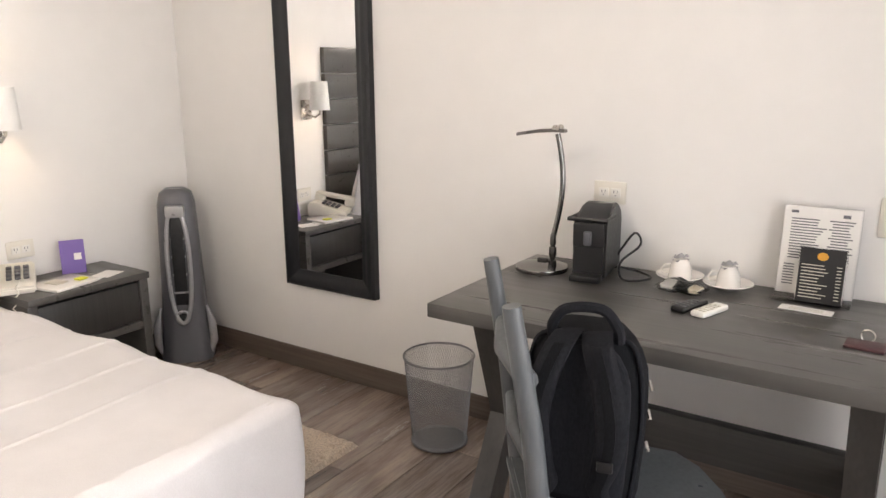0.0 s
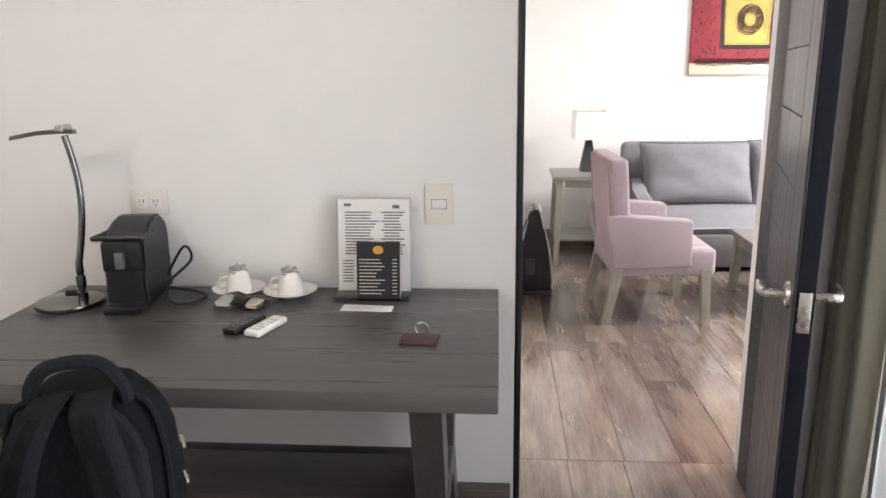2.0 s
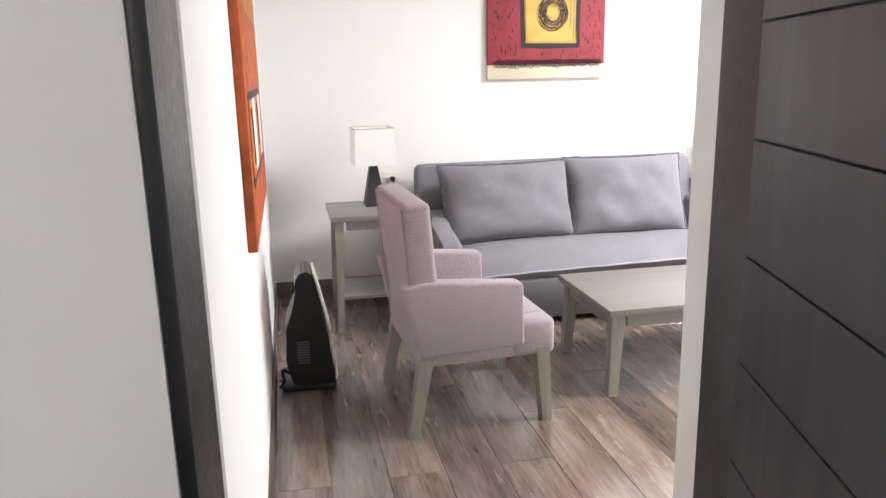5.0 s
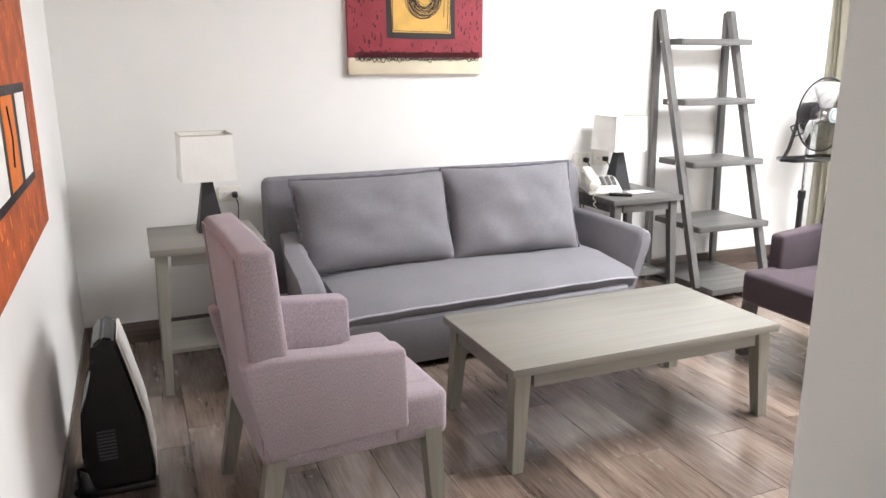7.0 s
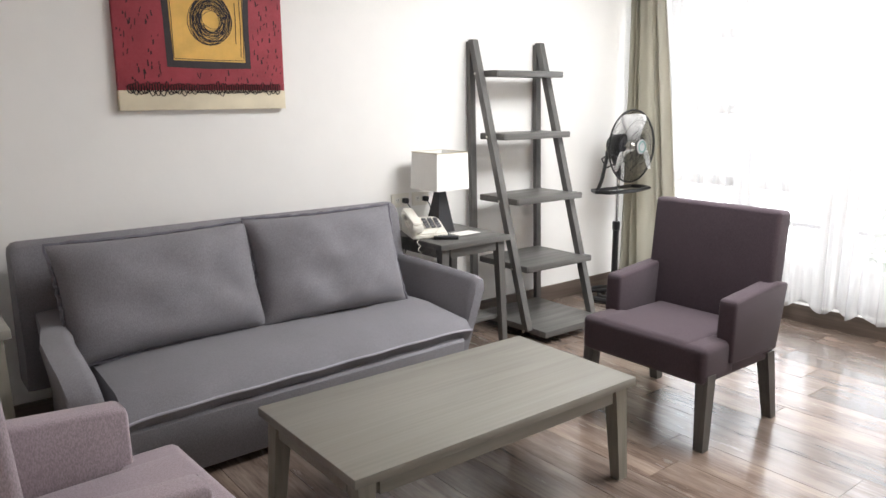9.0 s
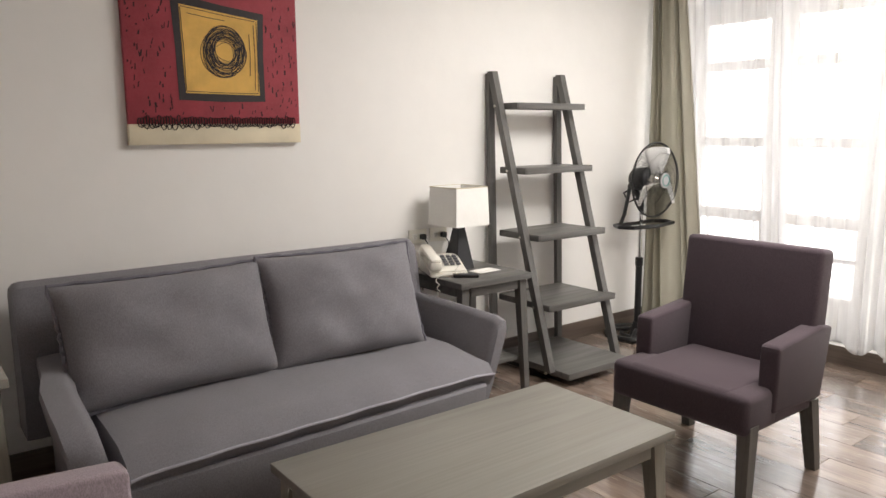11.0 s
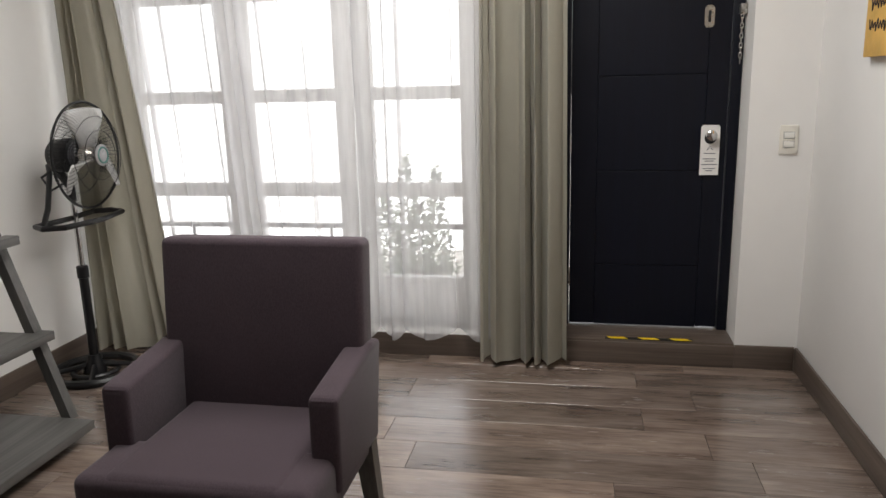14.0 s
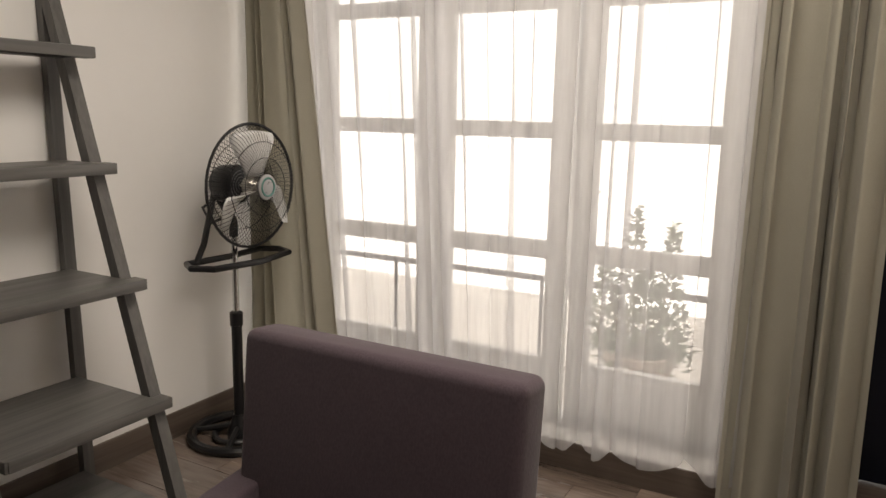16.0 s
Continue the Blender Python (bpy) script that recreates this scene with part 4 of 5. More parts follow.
def remote(m, mat, label):
    r = thing("remote_control", m, label, "remote control")
    part("body", box(B(), (-0.022, -0.064, 0.0), (0.022, 0.064, 0.017), 0.006, None, 3), mat[0], r)
    for i in range(5):
        for j in range(3):
            part("button", box(B(), (-0.017 + 0.0125 * j, -0.05 + 0.018 * i, 0.016), (-0.008 + 0.0125 * j, -0.041 + 0.018 * i, 0.019), 0.001), mat[1], r)
    return r


remote(pose(3.06, 5.80, 0.64, 0, 0, 55), (M["black_plastic"], M["grey_plastic"]), "black remote control lying on the end table")
pc = thing("paper_card", pose(3.245, 5.87, 0.641, 0, 0, 4), "white printed card lying on the end table", "card")
part("sheet", box(B(), (-0.075, -0.045, 0), (0.075, 0.045, 0.0012)), M["paper"], pc)
part("print", box(B(), (-0.05, -0.015, 0.0013), (0.03, -0.01, 0.0016)), M["ink_light"], pc)

# pedestal fan
fan = thing("pedestal_fan", pose(4.69, 6.0, 0), "black pedestal fan with aluminium blades in the corner", "fan")
part("base_ring", tube(B(), [(0.19 * math.cos(a), 0.19 * math.sin(a), 0.02) for a in [k * math.pi / 16 for k in range(32)]], 0.02, 8, True), M["black_plastic"], fan)
part("inner_ring", tube(B(), [(0.10 * math.cos(a), 0.10 * math.sin(a), 0.018) for a in [k * math.pi / 12 for k in range(24)]], 0.012, 8, True), M["black_plastic"], fan)
for k in range(4):
    a = k * math.pi / 2 + 0.5
    part("spoke", tube(B(), [(0.02 * math.cos(a), 0.02 * math.sin(a), 0.05), (0.19 * math.cos(a), 0.19 * math.sin(a), 0.022)], 0.013, 8), M["black_plastic"], fan)
part("hub", turned(B(), [(0.05, 0.0), (0.05, 0.03), (0.032, 0.07), (0.026, 0.10)], 20), M["black_plastic"], fan)
part("lower_pole", turned(B(), [(0.021, 0.09), (0.021, 0.475), (0.026, 0.477), (0.026, 0.53), (0.02, 0.535)], 18), M["black_plastic"], fan)
part("upper_pole", turned(B(), [(0.0125, 0.53), (0.0125, 0.86)], 14), M["chrome"], fan, "chrome telescopic pole")
ax = Vector((0.02, -1.0, 0.0)).normalized()
sd = Vector((1.0, 0.02, 0)).normalized()
up = Vector((0, 0, 1))
# carrying rail under the head
pts = [sd * -0.21 + ax * 0.10, sd * -0.245 + ax * 0.02, sd * -0.20 - ax * 0.05, sd * 0.0 - ax * 0.03, sd * 0.20 - ax * 0.05, sd * 0.245 + ax * 0.02, sd * 0.21 + ax * 0.10, sd * 0.0 + ax * 0.14]
part("hand_rail", tube(B(), [p + Vector((0, 0, 0.755)) for p in pts], 0.013, 8, True), M["black_plastic"], fan)
part("bracket", tube(B(), [sd * -0.16 + ax * -0.04 + up * 0.755, sd * -0.12 + up * 0.82 - ax * 0.04, sd * -0.05 + up * 0.97 - ax * 0.06, up * 1.0 - ax * 0.1], 0.012, 8), M["black_plastic"], fan)
part("neck", tube(B(), [(0, 0, 0.84), (0, 0, 0.9), up * 0.98 - ax * 0.06], [0.018, 0.016, 0.02], 10), M["black_plastic"], fan)
HC = up * 1.045 + ax * 0.10
mot = part("motor", loft(B(), [circle(HC + ax * q, r, 24, sd, up) for q, r in ((-0.17, 0.03), (-0.165, 0.06), (-0.15, 0.072), (-0.08, 0.078), (-0.06, 0.07), (-0.055, 0.03))]), M["black_plastic"], fan)
for k in range(4):
    part("vent_ring", tube(B(), circle(HC - ax * 0.052, 0.018 + 0.013 * k, 20, sd, up), 0.002, 4, True), M["grey_plastic"], mot)
part("cable_loop", tube(B(), [HC - ax * 0.14 - up * 0.05 + sd * -0.03, HC - ax * 0.18 - up * 0.09 - sd * 0.08, HC - ax * 0.15 - up * 0.15 - sd * 0.07, HC - ax * 0.11 - up * 0.12 - sd * 0.02], 0.006, 6), M["black_plastic"], fan)
part("spindle", tube(B(), [HC - ax * 0.06, HC + ax * 0.045], 0.008, 8), M["steel"], fan)
R = 0.235
for k in range(3):
    a0 = math.radians(92 + 120 * k)
    bm = B()
    n1, n2 = 9, 6
    g = []
    for i in range(n1 + 1):
        r = 0.035 + (R - 0.06) * i / n1
        half = 0.16 + 0.26 * math.sin(min(i / n1 * 1.9, 1.75))
        row = []
        for j in range(n2 + 1):
            q = 2 * j / n2 - 1
            a = a0 + q * half * (1.0 if i < n1 else 0.8)
            row.append(bm.verts.new(HC + ax * (0.012 - 0.04 * q) + sd * (r * math.cos(a)) + up * (r * math.sin(a))))
        g.append(row)
    for i in range(n1):
        for j in range(n2):
            bm.faces.new((g[i][j], g[i + 1][j], g[i + 1][j + 1], g[i][j + 1]))
    bl = part("blade", bm, M["alu"], fan, "polished aluminium blade")
    so = bl.modifiers.new("thickness", 'SOLIDIFY')
    so.thickness = 0.002
part("blade_hub", loft(B(), [circle(HC + ax * q, r, 20, sd, up) for q, r in ((-0.02, 0.036), (0.015, 0.036), (0.035, 0.02))]), M["steel"], fan)
front, rear = B(), B()
for k in range(84):
    a = 2 * math.pi * k / 84
    d = sd * math.cos(a) + up * math.sin(a)
    front_pts = [HC + d * 0.045 + ax * 0.072, HC + d * 0.13 + ax * 0.066, HC + d * 0.20 + ax * 0.04, HC + d * R + ax * 0.002]
    rear_pts = [HC + d * 0.07 - ax * 0.058, HC + d * 0.15 - ax * 0.056, HC + d * 0.205 - ax * 0.035, HC + d * R - ax * 0.002]
    tube(front, front_pts, 0.0011, 3)
    tube(rear, rear_pts, 0.0011, 3)
for r, q in ((0.11, 0.068), (0.17, 0.055)):
    tube(front, circle(HC + ax * q, r, 32, sd, up), 0.0016, 4, True)
    tube(rear, circle(HC - ax * (q - 0.012), r, 32, sd, up), 0.0016, 4, True)
part("front_grille", front, M["black_plastic"], fan, soft=False)
part("rear_grille", rear, M["black_plastic"], fan, soft=False)
part("grille_rim", tube(B(), circle(HC, R, 40, sd, up), 0.006, 6, True), M["black_plastic"], fan)
bd = part("badge", loft(B(), [circle(HC + ax * q, r, 24, sd, up) for q, r in ((0.066, 0.048), (0.076, 0.048), (0.08, 0.04))]), M["silver_plastic"], fan, "silver and teal round badge")
part("badge_ring", tube(B(), circle(HC + ax * 0.079, 0.034, 24, sd, up), 0.005, 5, True), M["teal"], bd)


# ---- wall paintings ----
def scribble(bm, pts, r=0.0025):
    tube(bm, pts, r, 4)


art = thing("square_painting", pose(1.986, 6.22, 1.318), "crimson canvas with a golden square and spiral", "painting")
W2, HH = 0.383, 0.865
part("canvas", box(B(), (-W2, -0.032, 0), (W2, -0.001, HH), 0.003), M["red_canvas"], art)
part("lower_band", box(B(), (-W2 - 0.0015, -0.0345, -0.001), (W2 + 0.0015, -0.001, 0.085), 0.002), M["cream_canvas"], art, "cream band along the foot")
CX, CZ = 0.036, 0.395
part("dark_square", extrude_outline(B(), [(x, -0.0335, z) for x, z in ((-0.172, 0.186), (0.02, 0.180), (0.216, 0.184), (0.214, 0.37), (0.222, 0.566), (0.05, 0.586), (-0.188, 0.622), (-0.176, 0.4))], (0, 0.0025, 0)), M["stroke"], art, "dark painted border")
part("gold_square", extrude_outline(B(), [(x, -0.035, z) for x, z in ((-0.142, 0.215), (0.19, 0.211), (0.187, 0.38), (0.193, 0.538), (-0.152, 0.58), (-0.148, 0.4))], (0, 0.003, 0)), M["amber"], art, "golden square")
rnd = random.Random(21)
for k in range(24):
    bm = B()
    r0 = 0.042 + 0.0024 * k
    ph = rnd.uniform(0, 6)
    ox, oz = rnd.gauss(0, 0.004), rnd.gauss(0, 0.004)
    pts = []
    for i in range(46):
        a = ph + i * 0.2
        r = r0 + 0.005 * math.sin(a * 2.3 + k) + 0.0002 * i
        pts.append((CX + ox + r * 0.95 * math.cos(a), -0.0355, CZ + oz + r * 1.06 * math.sin(a)))
    scribble(bm, pts, 0.0014)
    part("spiral_stroke", bm, M["stroke"], art)
bm = B()
for k in range(420):
    x, z = rnd.uniform(-0.37, 0.37), rnd.uniform(0.11, HH - 0.02)
    if abs(x - 0.015) < 0.215 and abs(z - CZ) < 0.24:
        continue
    l = rnd.uniform(0.008, 0.03)
    w = rnd.uniform(0.0018, 0.0042)
    sl = rnd.uniform(-0.3, 0.3)
    vs = [bm.verts.new(p) for p in ((x - w, -0.0326, z), (x + w, -0.0326, z + 0.003), (x + w + sl * l, -0.0326, z + l), (x - w * 0.4 + sl * l, -0.0326, z + l * 0.95))]
    bm.faces.new(vs)
tagged(part("brushwork", bm, M["dried_blood"], art, soft=False), kind="stuff")
bm = B()
pts = []
for i in range(460):
    q = i / 459
    a = i * 0.83
    amp = 0.017 + 0.026 * abs(noise.noise(Vector((q * 31, 4.0, 0))))
    lift = 0.02 * noise.noise(Vector((q * 45, 9.0, 0)))
    pts.append((-0.345 + 0.70 * q + 0.010 * math.cos(a), -0.037, 0.092 + lift + amp * math.sin(a)))
scribble(bm, pts, 0.0021)
part("looped_scribble", bm, M["stroke"], art)
bm = B()
for x0, z0, x1, z1 in ((-0.138, -0.172, 0.185, -0.176), (-0.14, -0.17, -0.148, 0.172), (0.183, -0.17, 0.186, 0.135), (-0.145, 0.176, 0.18, 0.136), (0.17, -0.16, 0.172, 0.12), (0.148, -0.1, 0.15, 0.08), (-0.12, 0.15, 0.04, 0.13)):
    scribble(bm, [(x0, -0.0355, CZ + z0), ((x0 + x1) / 2 + 0.003, -0.0355, CZ + (z0 + z1) / 2 - 0.002), (x1, -0.0355, CZ + z1)], 0.0018)
part("border_stroke", bm, M["stroke"], art)

# long rust painting on the left wall; its plane is the wall's yz plane
art = thing("wide_painting", pose(LX0, 4.37, 0.87), "wide rust-orange canvas with four dark windows", "painting")
part("canvas", box(B(), (0.001, -0.585, 0), (0.028, 0.71, 0.95), 0.003), M["orange_canvas"], art)
part("dark_band", box(B(), (0.027, -0.475, 0.17), (0.0295, 0.50, 0.45), 0.0005), M["stroke"], art)
for k, (y0, y1, mt) in enumerate(((-0.44, -0.26, "orange_bright"), (-0.22, -0.02, "paper"), (0.028, 0.22, "orange_bright"), (0.28, 0.46, "paper"))):
    part("painted_pane", box(B(), (0.028, y0, 0.195), (0.0305, y1, 0.425), 0.0005), M[mt], art)
bm = B()
scribble(bm, [(0.031, -0.39, 0.4), (0.031, -0.34, 0.34), (0.031, -0.36, 0.3), (0.031, -0.31, 0.27), (0.031, -0.34, 0.23)], 0.004)
part("stroke", bm, M["stroke"], art)
part("stroke", tube(B(), [(0.031, 0.1, 0.4), (0.031, 0.13, 0.32), (0.031, 0.1, 0.25)], 0.004, 4), M["stroke"], art)

bm = B()
rnd = random.Random(33)
for k in range(260):
    y, z = rnd.uniform(-0.56, 0.69), rnd.uniform(0.02, 0.93)
    if -0.5 < y < 0.53 and 0.14 < z < 0.48:
        continue
    w, l, sl = rnd.uniform(0.004, 0.012), rnd.uniform(0.01, 0.05), rnd.uniform(-0.5, 0.5)
    bm.faces.new([bm.verts.new(p) for p in ((0.0286, y - w, z), (0.0286, y + w, z + 0.004), (0.0286, y + w * 0.5 + sl * l, z + l), (0.0286, y - w + sl * l, z + l * 0.9))])
tagged(part("brushwork", bm, M["orange_bright"], art, soft=False), kind="stuff")
part("ochre_field", box(B(), (0.027, -0.56, 0.70), (0.0284, 0.69, 0.93), 0.0004), M["amber_dull"], art)

art = thing("ochre_painting", pose(4.19, LY0, 1.37), "ochre canvas with dark scribbled lines", "painting")
part("canvas", box(B(), (-0.37, 0.001, 0), (0.37, 0.03, 0.74), 0.003), M["amber"], art)
part("dark_patch", box(B(), (0.02, 0.029, 0.25), (0.33, 0.0315, 0.36), 0.0005), M["stroke"], art)
bm = B()
for r, z in enumerate((0.1, 0.17)):
    pts = [(-0.33 + 0.66 * i / 90, 0.0315, z + 0.022 * math.sin(i * 1.9 + r) * (0.4 + 0.6 * abs(math.sin(i * 0.37)))) for i in range(91)]
    scribble(bm, pts, 0.002)
part("scribble", bm, M["stroke"], art)

# heater against the left wall
ht = thing("panel_heater", pose(0.372, 4.88, 0, 0, 0, 0), "black floor heater with white front standing on the floor", "heater")
part("foot", box(B(), (-0.11, -0.12, 0), (0.13, 0.12, 0.028), 0.01), M["black_plastic"], ht)
bm = B()
out = [(-0.06, 0.03), (0.115, 0.03), (0.125, 0.06), (0.105, 0.25), (0.062, 0.45), (0.045, 0.535), (0.01, 0.545), (-0.02, 0.52), (-0.03, 0.47), (-0.025, 0.42), (-0.075, 0.30), (-0.085, 0.14)]
extrude_outline(bm, [(x, -0.115, z) for x, z in out], (0, 0.23, 0))
bmesh.ops.bevel(bm, geom=list(bm.edges), offset=0.008, segments=2, affect='EDGES')
part("housing", bm, M["black_plastic"], ht)
bm = B()
ringsf = []
for x, z in ((0.127, 0.04), (0.13, 0.08), (0.113, 0.26), (0.07, 0.46), (0.052, 0.53)):
    ringsf.append([Vector((x, -0.11, z)), Vector((x + 0.007, -0.11, z)), Vector((x + 0.007, 0.11, z)), Vector((x, 0.11, z))])
part("front_cover", loft(bm, ringsf), M["white_plastic"], ht, "white front panel")
for k in range(9):
    part("vent_slot", box(B(), (-0.035, -0.118, 0.13 + 0.012 * k), (0.02, -0.1145, 0.136 + 0.012 * k), 0.0), M["grey_plastic"], ht)
part("cable", tube(B(), smooth([(-0.07, -0.05, 0.06), (-0.105, -0.07, 0.09), (-0.1, -0.11, 0.05), (-0.118, -0.09, 0.02), (-0.09, -0.12, 0.012), (-0.115, -0.04, 0.03)]), 0.006, 6), M["black_plastic"], ht)


# ---- bedroom ----
desk = thing("desk", pose(-0.49, 2.04, 0), "dark grey wooden writing desk against the wall", "desk")
part("tabletop", box(B(), (-0.655, -0.375, 0.705), (0.655, 0.352, 0.75), 0.004), M["desk"], desk)
for s in (-1, 1):
    x = s * 0.50
    for sy in (-1, 1):
        bm = B()
        rings = []
        for y, z in ((sy * 0.31 - 0.02, 0.0), (sy * 0.12 - 0.02, 0.36), (sy * 0.24 - 0.02, 0.705)):
            rings.append([Vector((x - 0.035, y - 0.055, z)), Vector((x + 0.035, y - 0.055, z)), Vector((x + 0.035, y + 0.055, z)), Vector((x - 0.035, y + 0.055, z))])
        part("leg", loft(bm, rings), M["desk_z_shaded"], desk)
    part("crossbar", box(B(), (x - 0.036, -0.17, 0.33), (x + 0.036, 0.13, 0.40), 0.003), M["desk_z_shaded"], desk)
# stretcher colour already holds the shade below the desk top
part("stretcher", box(B(), (-0.46, -0.04, 0.295), (0.46, 0.0, 0.425), 0.003), M["desk_shaded"], desk)

# framed mirror
mir = thing("wall_mirror", pose(-2.195, 2.41, 0.435), "tall wall mirror in a broad black frame", "mirror")
W, HT = 0.545, 1.75
part("glass", box(B(), (-W / 2 + 0.07, -0.016, 0.07), (W / 2 - 0.07, -0.012, HT - 0.07)), M["mirror"], mir, soft=False)
part("backing", box(B(), (-W / 2 + 0.03, -0.011, 0.03), (W / 2 - 0.03, -0.001, HT - 0.03)), M["black_frame"], mir)


def frame_side(a, b, inward):
    """A moulded frame length from a to b, its profile facing inward."""
    a, b, w = Vector(a), Vector(b), Vector(inward)
    d = (b - a).normalized()
    prof = ((0.0, 0.0), (0.0, 0.032), (0.012, 0.04), (0.03, 0.038), (0.05, 0.026), (0.066, 0.022), (0.078, 0.018), (0.078, 0.0))
    rings = []
    for p, s in ((a, 1), (b, -1)):
        rings.append([p + w * u + d * (s * u) + Vector((0, -h - 0.0005, 0)) for u, h in prof])
    part("frame_rail", loft(B(), rings), M["black_frame"], mir)


frame_side((-W / 2, 0, 0), (W / 2, 0, 0), (0, 0, 1))
frame_side((W / 2, 0, HT), (-W / 2, 0, HT), (0, 0, -1))
frame_side((-W / 2, 0, HT), (-W / 2, 0, 0), (1, 0, 0))
frame_side((W / 2, 0, 0), (W / 2, 0, HT), (-1, 0, 0))

outlet(pose(-0.872, 2.41, 1.005), "cream double wall socket above the desk", True)
outlet(pose(-0.008, 2.41, 1.0), "cream single light switch beside the doorway", False, False, 1, 0.082, 0.118)

# desk lamp
dl = thing("desk_lamp", pose(-1.03, 2.2, 0.75), "chrome desk lamp with curved stem and flat head", "desk lamp")
part("base", turned(B(), [(0.09, 0.0), (0.092, 0.006), (0.09, 0.014), (0.05, 0.02), (0.02, 0.022)], 32), M["dark_chrome"], dl)
part("switch", box(B(), (-0.035, 0.03, 0.016), (0.005, 0.05, 0.03), 0.006), M["black_plastic"], dl)
jt = part("joint", turned(B(), [(0.014, 0.02), (0.014, 0.04), (0.008, 0.044), (0.013, 0.06), (0.013, 0.085), (0.008, 0.09), (0.011, 0.1), (0.009, 0.13)], 16, (0.045, -0.01, 0)), M["dark_chrome"], dl)
stem = [(0.045 + 0.035 * math.sin(math.pi * q * 0.85) - 0.01 * q, -0.01, 0.12 + 0.35 * q) for q in [k / 12 for k in range(13)]]
part("stem", tube(B(), stem, [0.009] * 13, 10), M["dark_chrome"], dl)
bm = B()
tip = Vector(stem[-1])
rings = []
for q, w, z in ((0.03, 0.012, 0.01), (0.0, 0.028, 0.012), (-0.06, 0.032, 0.008), (-0.12, 0.026, -0.002), (-0.155, 0.008, -0.008)):
    c = tip + Vector((q, -0.3 * q * 0.2, z))
    rings.append([c + Vector((0, -w, -0.005)), c + Vector((0, w, -0.005)), c + Vector((0, w * 0.7, 0.006)), c + Vector((0, -w * 0.7, 0.006))])
part("head", loft(bm, rings), M["dark_chrome"], dl)
part("hinge", tube(B(), [tip + Vector((0.0, -0.022, 0.018)), tip + Vector((0.0, 0.022, 0.018))], 0.012, 12), M["steel"], dl)

# capsule coffee machine
cm = thing("coffee_machine", pose(-0.86, 2.275, 0.75, 0, 0, 8), "compact black capsule coffee machine on the desk", "coffee machine")
bm = B()
out = [(-0.11, 0.0), (0.12, 0.0), (0.12, 0.17), (0.105, 0.205), (0.06, 0.235), (0.0, 0.235), (-0.05, 0.21), (-0.11, 0.19)]
extrude_outline(bm, [(-0.055, y, z) for y, z in out], (0.11, 0, 0))
bmesh.ops.bevel(bm, geom=list(bm.edges), offset=0.008, segments=2, affect='EDGES')
part("body", bm, M["black_plastic"], cm)
part("front_block", box(B(), (-0.052, -0.125, 0.11), (0.052, -0.108, 0.19), 0.006), M["black_matte"], cm)
part("spout", box(B(), (-0.012, -0.145, 0.12), (0.012, -0.124, 0.165), 0.004), M["grey_plastic"], cm)
part("drip_tray", box(B(), (-0.05, -0.165, 0.0), (0.05, -0.109, 0.022), 0.006), M["black_plastic"], cm)
part("lever", tube(B(), [(-0.06, -0.02, 0.2), (-0.062, -0.14, 0.205), (0.062, -0.14, 0.205), (0.06, -0.02, 0.2)], 0.007, 8), M["black_plastic"], cm)
part("power_cable", tube(B(), smooth([(0.05, 0.08, 0.04), (0.11, 0.07, 0.13), (0.14, 0.03, 0.10), (0.09, -0.03, 0.05), (0.10, -0.07, 0.006), (0.15, -0.09, 0.006), (0.19, -0.03, 0.006), (0.14, 0.03, 0.006), (0.07, 0.02, 0.02)]), 0.004, 6), M["black_plastic"], cm)


def cup_and_saucer(x, y, rz):
    s = thing("saucer", pose(x, y, 0.75), "white porcelain saucer on the desk", "saucer", "coffee saucers on the desk")
    part("dish", turned(B(), [(0.03, 0.0), (0.034, 0.004), (0.062, 0.012), (0.077, 0.02), (0.076, 0.0225), (0.06, 0.016), (0.03, 0.0075)], 32), M["porcelain"], s)
    c = thing("coffee_cup", pose(x, y, 0.7582, 0, 0, rz), "white porcelain cup turned upside down on its saucer", "cup", "coffee cups on the desk")
    part("bowl", turned(B(), [(0.036, 0.0), (0.0365, 0.01), (0.034, 0.035), (0.027, 0.055), (0.023, 0.06), (0.022, 0.066), (0.019, 0.066)], 28), M["porcelain"], c)
    part("handle", tube(B(), [(0.034, 0, 0.018), (0.055, 0, 0.016), (0.06, 0, 0.03), (0.05, 0, 0.045), (0.03, 0, 0.046)], 0.004, 8), M["porcelain"], c)
    f = thing("sugar_sachet", pose(x, y - 0.005, 0.826, 6, 4, 20 + rz), "silver sachet lying on the upturned cup", "sachet")
    part("packet", pillow(B(), 0.05, 0.03, 0.007, pose(0, 0, 0, 90), 6), M["silver_plastic"], f)


cup_and_saucer(-0.585, 2.315, 200)
cup_and_saucer(-0.43, 2.30, 190)
bag = thing("condiment_bag", pose(-0.545, 2.2, 0.75, 0, 0, -8), "clear cellophane bag with condiment packets", "bag")
part("wrapper", pillow(B(), 0.15, 0.085, 0.022, pose(0, 0, 0.012, 90), 8), M["bag_clear"], bag)
part("packet", box(B(), (-0.06, -0.025, 0.004), (-0.02, 0.02, 0.012), 0.003), M["paper"], bag)
part("packet", box(B(), (-0.01, -0.02, 0.004), (0.025, 0.02, 0.013), 0.003), M["black_matte"], bag)
part("packet", box(B(), (0.03, -0.025, 0.004), (0.06, 0.022, 0.012), 0.003), M["cream_canvas"], bag)
remote(pose(-0.475, 2.035, 0.75, 0, 0, -18), (M["black_plastic"], M["grey_plastic"]), "black television remote on the desk")
remote(pose(-0.415, 2.02, 0.75, 0, 0, -18), (M["white_plastic"], M["ink_light"]), "white air conditioner remote on the desk")

